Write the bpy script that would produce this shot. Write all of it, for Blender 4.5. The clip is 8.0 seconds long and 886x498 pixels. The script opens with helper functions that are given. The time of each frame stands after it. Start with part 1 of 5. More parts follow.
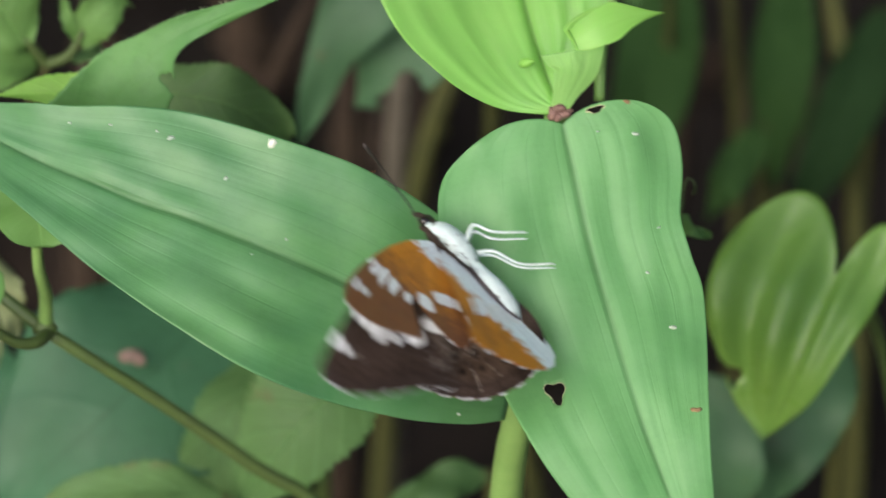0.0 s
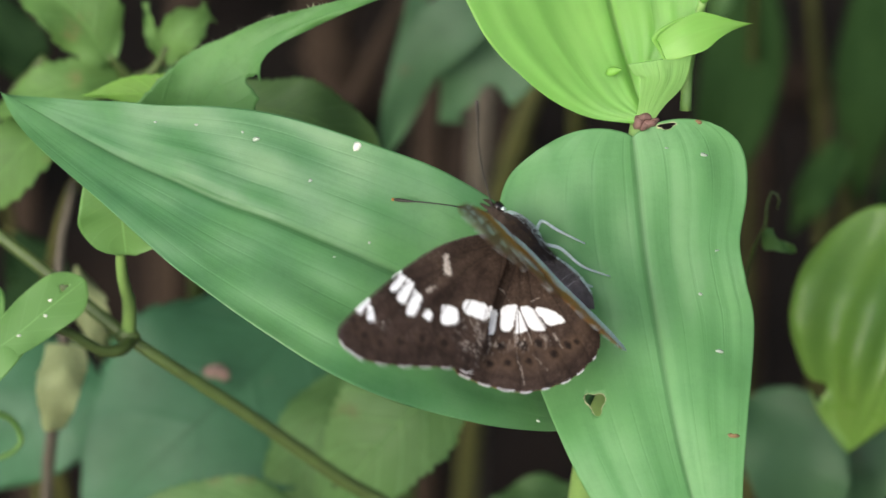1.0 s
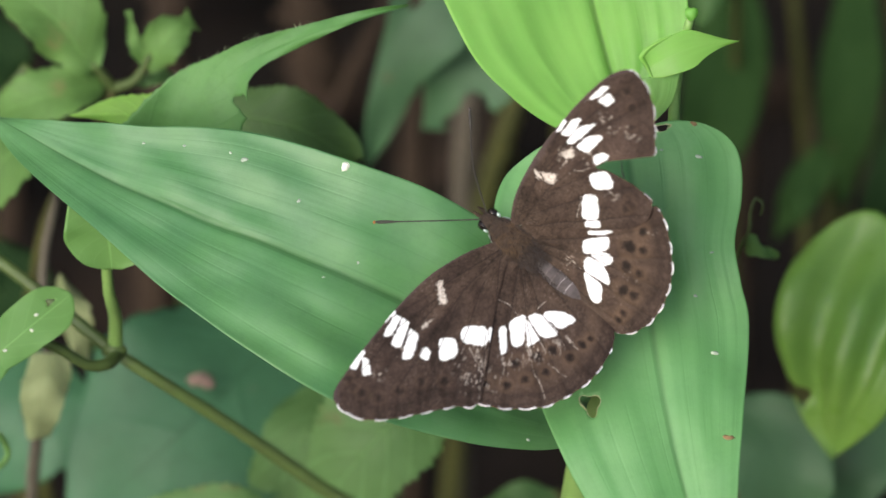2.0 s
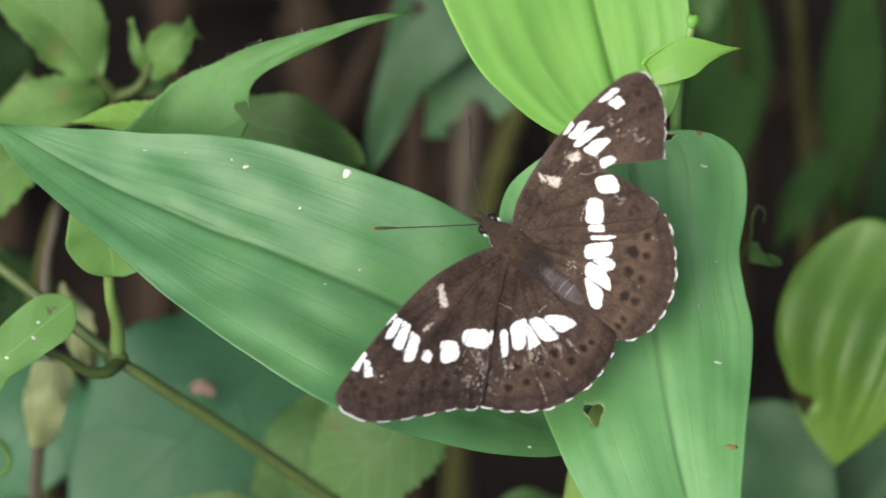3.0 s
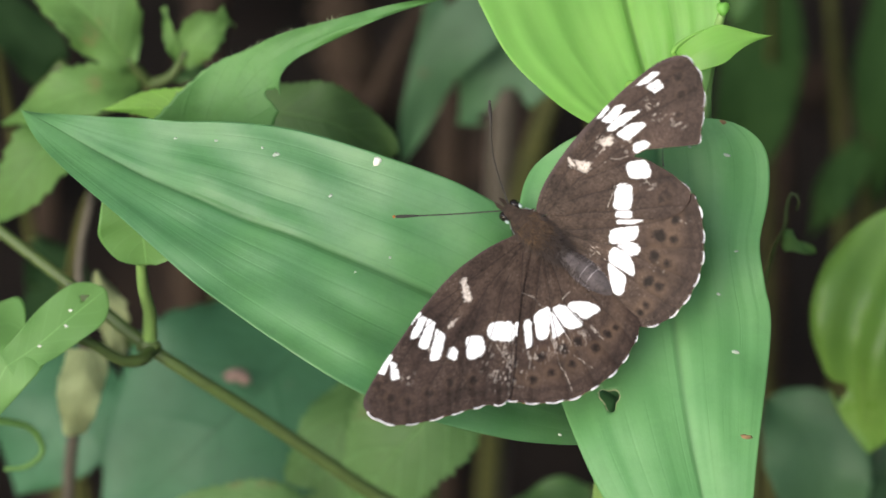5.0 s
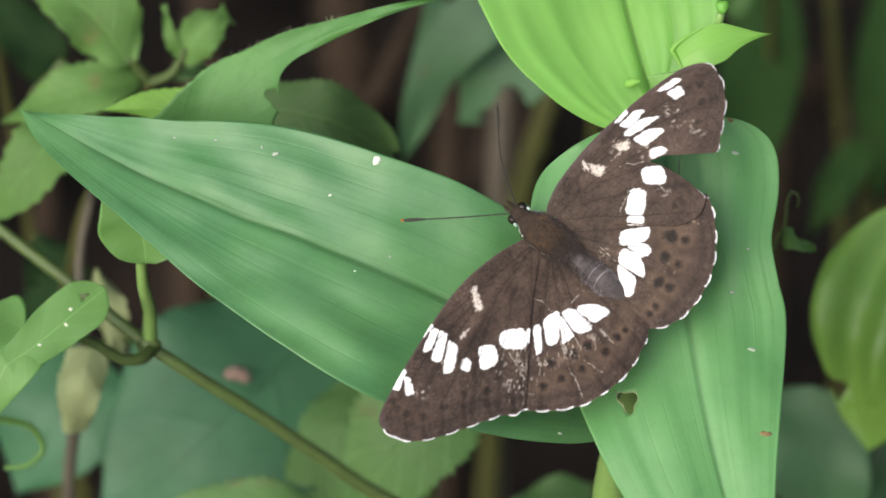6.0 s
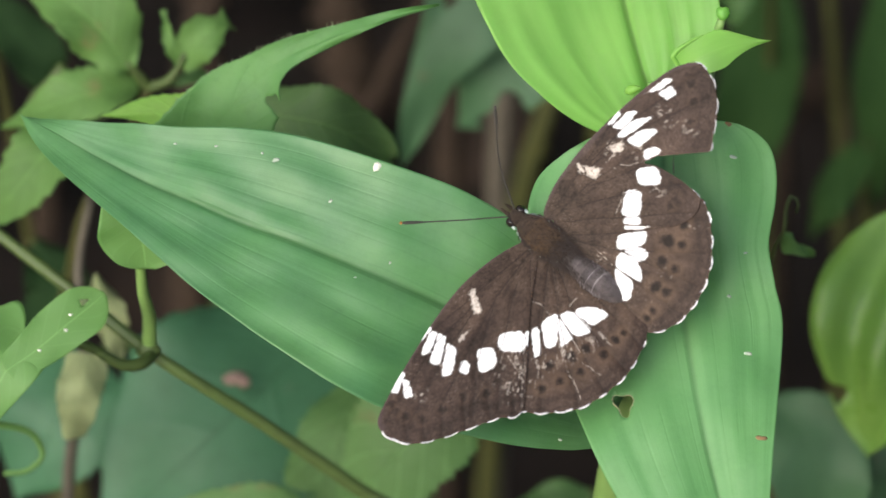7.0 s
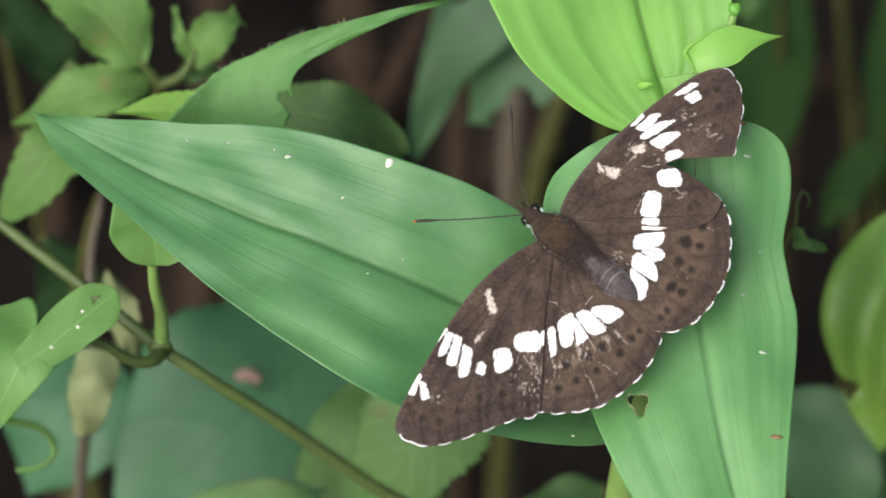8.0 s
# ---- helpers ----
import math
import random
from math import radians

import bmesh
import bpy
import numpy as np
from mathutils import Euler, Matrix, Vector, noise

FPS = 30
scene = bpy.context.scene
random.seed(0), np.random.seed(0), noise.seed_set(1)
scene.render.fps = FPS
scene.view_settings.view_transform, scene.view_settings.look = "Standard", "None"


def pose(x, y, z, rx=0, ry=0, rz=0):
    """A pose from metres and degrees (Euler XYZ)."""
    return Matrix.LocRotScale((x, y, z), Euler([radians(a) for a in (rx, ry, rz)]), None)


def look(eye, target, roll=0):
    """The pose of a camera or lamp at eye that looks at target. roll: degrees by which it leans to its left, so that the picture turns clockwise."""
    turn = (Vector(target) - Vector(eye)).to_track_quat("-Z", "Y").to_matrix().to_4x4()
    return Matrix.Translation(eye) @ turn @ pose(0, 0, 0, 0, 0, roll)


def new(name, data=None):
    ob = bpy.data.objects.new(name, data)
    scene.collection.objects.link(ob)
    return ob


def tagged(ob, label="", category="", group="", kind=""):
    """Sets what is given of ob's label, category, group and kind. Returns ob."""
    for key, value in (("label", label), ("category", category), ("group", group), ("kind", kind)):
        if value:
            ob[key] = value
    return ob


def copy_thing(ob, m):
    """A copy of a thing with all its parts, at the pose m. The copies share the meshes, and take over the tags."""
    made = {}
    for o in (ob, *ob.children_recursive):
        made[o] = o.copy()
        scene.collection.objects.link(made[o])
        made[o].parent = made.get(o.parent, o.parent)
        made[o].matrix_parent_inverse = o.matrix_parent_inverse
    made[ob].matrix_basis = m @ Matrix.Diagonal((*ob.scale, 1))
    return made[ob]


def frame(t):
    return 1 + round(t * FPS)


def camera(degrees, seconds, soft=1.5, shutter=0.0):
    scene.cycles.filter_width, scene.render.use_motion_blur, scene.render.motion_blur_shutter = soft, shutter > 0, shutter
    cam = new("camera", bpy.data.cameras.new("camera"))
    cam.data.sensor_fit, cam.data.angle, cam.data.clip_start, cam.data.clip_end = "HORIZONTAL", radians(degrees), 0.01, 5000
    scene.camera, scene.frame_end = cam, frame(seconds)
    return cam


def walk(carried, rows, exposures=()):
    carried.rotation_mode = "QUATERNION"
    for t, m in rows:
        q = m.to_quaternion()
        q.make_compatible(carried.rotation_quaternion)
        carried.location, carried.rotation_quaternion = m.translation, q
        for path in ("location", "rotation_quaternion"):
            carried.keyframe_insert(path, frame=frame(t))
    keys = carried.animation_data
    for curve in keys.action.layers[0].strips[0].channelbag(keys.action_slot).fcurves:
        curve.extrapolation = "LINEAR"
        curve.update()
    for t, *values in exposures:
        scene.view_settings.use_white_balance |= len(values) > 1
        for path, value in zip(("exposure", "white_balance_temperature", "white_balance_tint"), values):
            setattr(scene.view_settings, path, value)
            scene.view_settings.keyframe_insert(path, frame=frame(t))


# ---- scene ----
cam = camera(10, 8.0, soft=1.6, shutter=0.9)

# A tilted working space in millimetres: x to the right, y up the leaf plane, z towards the camera.
# Its origin lies 0.30 m above the soil; the camera looks down on it by 35 degrees.
REF = pose(0, 0, 0.30, 55, 0, 0)
EYE = 618.0
UP = Vector((0, math.sin(radians(55)), math.cos(radians(55))))


def aim(pan, tilt, roll):
    """The camera turned on the spot, in degrees."""
    return REF @ Matrix.Translation((0, 0, EYE / 1000)) @ pose(0, 0, 0, tilt, 0, 0) @ pose(0, 0, 0, 0, pan, 0) @ pose(0, 0, 0, 0, 0, roll)


walk(cam, [
    (0, aim(-0.920, -0.322, 0.40)),
    (0.5, aim(-0.456, -0.241, 0.10)),
    (1, aim(0.030, -0.161, 0.27)),
    (1.5, aim(0.018, -0.158, 0.31)),
    (1.7, aim(-0.098, -0.120, 0.12)),
    (2.8, aim(-0.200, -0.027, 0.03)),
    (3, aim(-0.127, 0.008, 0.03)),
    (3.5, aim(0.000, 0.000, 0.00)),
    (4, aim(0.029, 0.006, -0.16)),
    (4.5, aim(0.176, -0.075, -0.04)),
    (4.7, aim(0.254, -0.120, -0.03)),
    (5.8, aim(0.248, -0.140, -0.05)),
    (6, aim(0.256, -0.151, -0.03)),
    (6.5, aim(0.145, -0.077, -0.05)),
    (7, aim(0.247, -0.094, -0.07)),
    (7.5, aim(0.382, -0.127, -0.08)),
    (8, aim(0.376, -0.139, -0.17)),
])
cam.data.dof.use_dof = True
cam.data.dof.focus_distance = EYE / 1000
cam.data.dof.aperture_fstop = 21

# ---- light: bright overcast sky, soft from above ----
world = bpy.data.worlds.new("overcast_sky")
scene.world = world
world.use_nodes = True
wn = world.node_tree.nodes
sky = wn.new("ShaderNodeTexSky")
sky.sky_type = "NISHITA"
sky.sun_disc = False
sky.sun_elevation = radians(33)
sky.sun_rotation = radians(213)
sky.air_density, sky.dust_density, sky.ozone_density = 1.0, 4.0, 1.0
world.node_tree.links.new(sky.outputs[0], wn["Background"].inputs[0])
wn["Background"].inputs[1].default_value = 0.15

sun = new("sun", bpy.data.lights.new("sun", "SUN"))
sun.data.energy = 1.9
sun.data.angle = radians(55)
sun.data.color = (0.975, 0.99, 1.0)
sun.matrix_basis = look((-0.56, -0.85, 0.66), (0, 0, 0))
scene.view_settings.exposure = 0.46


# ---- materials ----
def nodes_of(name):
    m = bpy.data.materials.new(name)
    m.use_nodes = True
    return m, m.node_tree.nodes, m.node_tree.links, m.node_tree.nodes["Principled BSDF"]


def mixed(n, l, fac, a, b, blend="MIX"):
    """A colour mix; fac, a and b are sockets or values."""
    x = n.new("ShaderNodeMix")
    x.data_type, x.blend_type = "RGBA", blend
    for key, v in (("Factor", fac), ("A", a), ("B", b)):
        sock = [s for s in x.inputs if s.name == key and s.type == ("VALUE" if key == "Factor" else "RGBA")][0]
        if isinstance(v, bpy.types.NodeSocket):
            l.new(v, sock)
        else:
            sock.default_value = v if key == "Factor" else (*v, 1)
    return [s for s in x.outputs if s.type == "RGBA"][0]


def noise_tex(n, l, scale, detail=4, rough=0.6, coord="Object"):
    c = n.new("ShaderNodeTexCoord")
    t = n.new("ShaderNodeTexNoise")
    t.inputs["Scale"].default_value, t.inputs["Detail"].default_value, t.inputs["Roughness"].default_value = scale, detail, rough
    l.new(c.outputs[coord], t.inputs["Vector"])
    return t.outputs[0]


def ramp(n, l, sock, lo, hi):
    r = n.new("ShaderNodeMapRange")
    r.inputs["From Min"].default_value, r.inputs["From Max"].default_value = lo, hi
    l.new(sock, r.inputs["Value"])
    return r.outputs[0]


def calc(n, l, op, a, b=0.0):
    m = n.new("ShaderNodeMath")
    m.operation = op
    for i, v in enumerate((a, b)):
        if isinstance(v, bpy.types.NodeSocket):
            l.new(v, m.inputs[i])
        else:
            m.inputs[i].default_value = v
    return m.outputs[0]


def leaf_material(name, light, dark, veins="parallel", count=26, rough=0.42, through_light=0.3, vein_tone=0.5, blotch=None, bump=0.25, mid=1.4, painted_sheen=0.0, lines=0, fine_share=0.15, line_tone=0.12, grime=0.45, rib_width=0.018, gloss=0.5):
    """Leaf skin. The mesh's UV runs along (x) and across (y, 0.5 at the midrib)."""
    m, n, l, b = nodes_of(name)
    uv = n.new("ShaderNodeTexCoord")
    sep = n.new("ShaderNodeSeparateXYZ")
    l.new(uv.outputs["UV"], sep.inputs[0])
    along, across = sep.outputs[0], calc(n, l, "SUBTRACT", sep.outputs[1], 0.5)
    side = calc(n, l, "ABSOLUTE", across)
    wob = calc(n, l, "MULTIPLY", calc(n, l, "SUBTRACT", noise_tex(n, l, 60, 3), 0.5), 0.035 if veins == "parallel" else 0.06)
    if veins == "parallel":
        def streak(a, c, d):
            co = n.new("ShaderNodeCombineXYZ")
            l.new(calc(n, l, "MULTIPLY", along, a), co.inputs[0])
            l.new(calc(n, l, "MULTIPLY", across, c), co.inputs[1])
            t = n.new("ShaderNodeTexNoise")
            t.inputs["Scale"].default_value, t.inputs["Detail"].default_value = 1.0, d
            l.new(co.outputs[0], t.inputs["Vector"])
            return t.outputs[0]
        coarse, fine = streak(1.6, count * 2.2, 2), streak(2.5, count * 9, 3)
    else:
        phase = calc(n, l, "MULTIPLY", calc(n, l, "ADD", calc(n, l, "SUBTRACT", along, calc(n, l, "MULTIPLY", side, 0.55)), wob), count * 6.283)
    if veins == "parallel":
        vein = calc(n, l, "ADD", calc(n, l, "MULTIPLY", ramp(n, l, coarse, 0.3, 0.7), 1 - fine_share), calc(n, l, "MULTIPLY", ramp(n, l, fine, 0.3, 0.7), fine_share))
    else:
        vein = ramp(n, l, calc(n, l, "SINE", phase), 0.86, 1.0)
    rib = ramp(n, l, side, rib_width, 0.004)
    big, small = noise_tex(n, l, 45, 3), noise_tex(n, l, 420, 5, 0.7)
    col = mixed(n, l, ramp(n, l, big, 0.32, 0.68), dark, light)
    tint = [c * 1.35 + 0.01 for c in light]
    col = mixed(n, l, calc(n, l, "MULTIPLY", vein, vein_tone), col, tint)
    col = mixed(n, l, calc(n, l, "MULTIPLY", ramp(n, l, small, 0.48, 0.72), grime), col, [c * 0.72 for c in dark])
    col = mixed(n, l, calc(n, l, "MULTIPLY", rib, 0.7), col, [min(1, c * mid) for c in light])
    thread = None
    if lines:
        uneven = n.new("ShaderNodeTexNoise")
        uneven.noise_dimensions = "1D"
        uneven.inputs["Scale"].default_value, uneven.inputs["Detail"].default_value = 7.0, 2
        l.new(across, uneven.inputs["W"])
        shift = calc(n, l, "ADD", calc(n, l, "MULTIPLY", uneven.outputs[0], 0.12), calc(n, l, "MULTIPLY", wob, 0.2))
        thread = ramp(n, l, calc(n, l, "SINE", calc(n, l, "MULTIPLY", calc(n, l, "ADD", across, shift), lines * 6.283)), 0.9, 1.0)
        thread = calc(n, l, "MULTIPLY", thread, ramp(n, l, noise_tex(n, l, 90, 3), 0.35, 0.6))
        col = mixed(n, l, calc(n, l, "MULTIPLY", thread, line_tone), col, [c * 0.6 for c in dark])
    if painted_sheen:
        # patchy pale sky sheen, painted into the base colour
        patch = calc(n, l, "MULTIPLY", ramp(n, l, noise_tex(n, l, 130, 6, 0.72), 0.42, 0.68), painted_sheen)
        col = mixed(n, l, patch, col, [0.75 * light[0] + 0.09, 0.75 * light[1] + 0.10, 0.75 * light[2] + 0.11])
    if blotch:
        spot = ramp(n, l, noise_tex(n, l, 130, 6, 0.7), 0.62, 0.72)
        col = mixed(n, l, calc(n, l, "MULTIPLY", spot, 0.8), col, blotch)
    l.new(col, b.inputs["Base Color"])
    b.inputs["Roughness"].default_value = rough
    l.new(calc(n, l, "ADD", calc(n, l, "MULTIPLY", small, 0.25), rough - 0.12), b.inputs["Roughness"])
    b.inputs["IOR"].default_value = 1.5
    b.inputs["Specular IOR Level"].default_value = gloss
    bu = n.new("ShaderNodeBump")
    bu.inputs["Strength"].default_value = bump
    bu.inputs["Distance"].default_value = 0.0005
    height = calc(n, l, "ADD", calc(n, l, "MULTIPLY", vein, 0.8), calc(n, l, "ADD", calc(n, l, "MULTIPLY", rib, -1.6), calc(n, l, "MULTIPLY", small, 0.5)))
    if thread:
        height = calc(n, l, "SUBTRACT", height, calc(n, l, "MULTIPLY", thread, 3 * line_tone))
    l.new(height, bu.inputs["Height"])
    l.new(bu.outputs[0], b.inputs["Normal"])
    tr = n.new("ShaderNodeBsdfTranslucent")
    l.new(mixed(n, l, 0.5, col, [min(1, light[0] * 1.7), min(1, light[1] * 1.6), light[2] * 0.9]), tr.inputs["Color"])
    mx = n.new("ShaderNodeMixShader")
    mx.inputs[0].default_value = through_light
    l.new(b.outputs[0], mx.inputs[1])
    l.new(tr.outputs[0], mx.inputs[2])
    l.new(mx.outputs[0], n["Material Output"].inputs["Surface"])
    return m


def plain_material(name, a, b_, scale=300, rough=0.6, bump=0.3, detail=5, gloss=0.5):
    m, n, l, b = nodes_of(name)
    t = noise_tex(n, l, scale, detail, 0.65)
    big = noise_tex(n, l, scale * 0.13, 3)
    col = mixed(n, l, ramp(n, l, t, 0.3, 0.7), a, b_)
    col = mixed(n, l, calc(n, l, "MULTIPLY", ramp(n, l, big, 0.45, 0.75), 0.5), col, [c * 0.6 for c in a])
    l.new(col, b.inputs["Base Color"])
    b.inputs["Roughness"].default_value = rough
    b.inputs["Specular IOR Level"].default_value = gloss
    bu = n.new("ShaderNodeBump")
    bu.inputs["Strength"].default_value = bump
    bu.inputs["Distance"].default_value = 0.001
    l.new(t, bu.inputs["Height"])
    l.new(bu.outputs[0], b.inputs["Normal"])
    return m


def wing_material(name):
    """Wing scales: the colour pattern stored on the mesh, with a fine scaly grain."""
    m, n, l, b = nodes_of(name)
    at = n.new("ShaderNodeAttribute")
    at.attribute_name = "pattern"
    grain = noise_tex(n, l, 1800, 4, 0.75)
    col = mixed(n, l, calc(n, l, "MULTIPLY", ramp(n, l, grain, 0.42, 0.75), 0.25), at.outputs["Color"], (0.5, 0.5, 0.5), "MULTIPLY")
    l.new(col, b.inputs["Base Color"])
    b.inputs["Roughness"].default_value = 0.55
    b.inputs["Specular IOR Level"].default_value = 0.12
    bu = n.new("ShaderNodeBump")
    bu.inputs["Strength"].default_value = 0.15
    bu.inputs["Distance"].default_value = 0.0002
    l.new(grain, bu.inputs["Height"])
    l.new(bu.outputs[0], b.inputs["Normal"])
    return m


M_LEAF = leaf_material("broad_leaf_skin", (0.115, 0.29, 0.100), (0.058, 0.195, 0.072), count=5, rough=0.42, vein_tone=0.22, mid=0.66, bump=0.18, painted_sheen=0.24, lines=11, fine_share=0.2, line_tone=0.09, grime=0.3, rib_width=0.026)
M_RIGHT = leaf_material("fresh_leaf_skin", (0.150, 0.365, 0.128), (0.098, 0.285, 0.090), count=5, rough=0.48, vein_tone=0.22, mid=0.62, bump=0.18, painted_sheen=0.10, gloss=0.42, lines=10, line_tone=0.1, grime=0.3, rib_width=0.02)
M_YOUNG = leaf_material("young_leaf_skin", (0.275, 0.545, 0.130), (0.11, 0.355, 0.055), count=4, rough=0.38, through_light=0.5, vein_tone=0.8, mid=0.6, lines=4, fine_share=0.12, line_tone=0.25, grime=0.08, bump=0.2)
M_SHEATH = leaf_material("sheath_skin", (0.28, 0.52, 0.15), (0.20, 0.41, 0.11), count=4, rough=0.5, through_light=0.35, vein_tone=0.4, mid=0.95, lines=5, line_tone=0.12, grime=0.1)
M_LIP = leaf_material("lip_leaf_skin", (0.33, 0.60, 0.14), (0.24, 0.50, 0.10), count=2, rough=0.4, through_light=0.45, vein_tone=0.2, mid=0.95, grime=0.06, bump=0.1)
M_HAIRY = leaf_material("hairy_leaf_skin", (0.125, 0.31, 0.08), (0.075, 0.225, 0.06), "pinnate", 7, 0.55, 0.35, -0.35, bump=0.22, painted_sheen=0.2, mid=0.85)
M_LIME = leaf_material("lime_leaf_skin", (0.25, 0.49, 0.085), (0.20, 0.41, 0.07), "pinnate", 6, 0.55, 0.4, 0.3, bump=0.4)
M_SPRIG = leaf_material("eaten_leaf_skin", (0.155, 0.31, 0.080), (0.098, 0.22, 0.05), "pinnate", 6, 0.6, 0.35, 0.3, (0.30, 0.22, 0.10), 0.4)
M_DULL = leaf_material("dull_leaf_skin", (0.08, 0.18, 0.05), (0.055, 0.13, 0.038), "pinnate", 6, 0.6, 0.3, 0.3, (0.16, 0.12, 0.05), 0.4)
M_TEAL = leaf_material("blue_green_leaf_skin", (0.058, 0.168, 0.082), (0.042, 0.130, 0.062), "pinnate", 4, 0.5, 0.25, -0.4, (0.10, 0.16, 0.09), bump=0.3, mid=0.6, rib_width=0.012, gloss=0.35)
M_GREY = leaf_material("grey_green_leaf_skin", (0.074, 0.165, 0.076), (0.050, 0.120, 0.055), "pinnate", 5, 0.5, 0.25, -0.1, (0.12, 0.10, 0.05), 0.2, 0.8, gloss=0.3)
M_HEART = leaf_material("heart_leaf_skin", (0.195, 0.36, 0.07), (0.12, 0.26, 0.045), count=0.8, rough=0.30, vein_tone=0.12, bump=0.15, fine_share=0.05, grime=0.15, mid=0.8)
# green darkened in colour to stand for the deep shade at the back
M_DEEP = leaf_material("shade_in_colour_leaf_skin", (0.018, 0.050, 0.014), (0.010, 0.030, 0.008), "pinnate", 5, 0.85, 0.25, 0.15, bump=0.3, gloss=0.2)
M_ROUND = leaf_material("olive_leaf_skin", (0.125, 0.235, 0.065), (0.085, 0.17, 0.05), "pinnate", 6, 0.6, 0.35, 0.3, bump=0.4)
# likewise a darkened green: the background shade is part of the colour
M_BACK = leaf_material("far_shaded_leaf_skin", (0.034, 0.085, 0.020), (0.020, 0.055, 0.013), "pinnate", 5, 0.85, 0.25, 0.15, bump=0.3, gloss=0.2)
M_DRYLEAF = leaf_material("dry_leaf_skin", (0.32, 0.39, 0.19), (0.22, 0.26, 0.12), "pinnate", 5, 0.7, 0.3, 0.3, (0.20, 0.12, 0.07), 0.6)
M_TOOTH = leaf_material("toothed_leaf_skin", (0.135, 0.265, 0.085), (0.085, 0.190, 0.055), "pinnate", 6, 0.6, 0.35, 0.55, (0.15, 0.11, 0.05), bump=0.6)
M_HOOK = leaf_material("light_leaf_skin", (0.185, 0.375, 0.112), (0.13, 0.295, 0.076), "pinnate", 6, 0.55, 0.35, 0.12, bump=0.12, grime=0.2)
M_STEM = plain_material("green_stem", (0.082, 0.132, 0.034), (0.06, 0.09, 0.026), 260, 0.5)
M_PALESTEM = plain_material("pale_green_stem", (0.25, 0.42, 0.12), (0.19, 0.34, 0.09), 260, 0.5)
M_STALK = plain_material("dry_stalk", (0.050, 0.034, 0.022), (0.020, 0.014, 0.010), 180, 0.85, 0.6, gloss=0.24)
M_GREYSTALK = plain_material("grey_stalk", (0.135, 0.12, 0.092), (0.08, 0.07, 0.054), 180, 0.85, 0.6, gloss=0.24)
M_OLIVE = plain_material("olive_stalk", (0.085, 0.09, 0.026), (0.05, 0.056, 0.018), 180, 0.7, 0.5, gloss=0.24)
# soil and litter: shade under the plants is put into these near-black browns
M_SOIL = plain_material("shade_darkened_soil", (0.013, 0.009, 0.007), (0.005, 0.004, 0.003), 35, 0.95, 1.0, 9, gloss=0.24)
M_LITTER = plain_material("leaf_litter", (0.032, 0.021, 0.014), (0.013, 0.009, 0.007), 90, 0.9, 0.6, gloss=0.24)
M_BUD = plain_material("pinkish_bud", (0.27, 0.15, 0.125), (0.12, 0.065, 0.05), 900, 0.7)
M_SPECK = plain_material("white_speck", (0.75, 0.78, 0.68), (0.6, 0.62, 0.5), 1500, 0.6)
M_DUST = plain_material("grey_speck", (0.42, 0.50, 0.40), (0.32, 0.40, 0.30), 1500, 0.7)
M_HAIR = plain_material("pale_hair", (0.35, 0.42, 0.25), (0.28, 0.34, 0.2), 1500, 0.6)
M_FLOWER = plain_material("withered_flower", (0.26, 0.18, 0.145), (0.15, 0.10, 0.08), 900, 0.8)
M_RIM = plain_material("dried_rim", (0.50, 0.52, 0.30), (0.36, 0.36, 0.18), 1500, 0.8)
M_BROWN = plain_material("brown_spot", (0.26, 0.16, 0.07), (0.13, 0.08, 0.035), 1200, 0.8)
M_FUR = plain_material("brown_fur", (0.070, 0.044, 0.028), (0.024, 0.016, 0.012), 1600, 0.9, 1.0)
M_FURTIP = plain_material("orange_brown_fur", (0.105, 0.062, 0.03), (0.03, 0.02, 0.014), 420, 0.9)
M_DARKFUR = plain_material("dark_fur", (0.050, 0.037, 0.031), (0.018, 0.013, 0.012), 500, 0.9)
M_ABDOMEN = plain_material("grey_brown_abdomen", (0.105, 0.088, 0.088), (0.040, 0.032, 0.033), 900, 0.75, 0.8)
M_RING = plain_material("grey_ring", (0.17, 0.145, 0.14), (0.06, 0.05, 0.048), 900, 0.8)
M_PALERING = plain_material("pale_ring", (0.36, 0.33, 0.34), (0.16, 0.14, 0.15), 900, 0.7)
M_EYE = plain_material("dark_eye", (0.02, 0.014, 0.012), (0.01, 0.008, 0.007), 900, 0.15, 0.1)
M_HORN = plain_material("antenna_black", (0.03, 0.025, 0.02), (0.015, 0.012, 0.01), 2000, 0.5)
M_TIP = plain_material("antenna_orange", (0.45, 0.17, 0.03), (0.3, 0.1, 0.02), 2000, 0.5)
M_LEG = plain_material("white_leg", (0.62, 0.72, 0.70), (0.5, 0.6, 0.58), 1500, 0.5)
M_WING = wing_material("wing_scales")


# ---- building helpers ----
def smooth(pts, k):
    """A Catmull-Rom curve through pts, at k even parameter steps."""
    p = np.array(pts, float)
    p = np.vstack([2 * p[0] - p[1], p, 2 * p[-1] - p[-2]])
    out = []
    for x in np.linspace(0, len(p) - 3 - 1e-9, k):
        i = int(x)
        t = x - i
        a, b, c, d = p[i:i + 4]
        out.append(0.5 * (2 * b + (c - a) * t + (2 * a - 5 * b + 4 * c - d) * t * t + (3 * b - a - 3 * c + d) * t ** 3))
    return np.array(out)


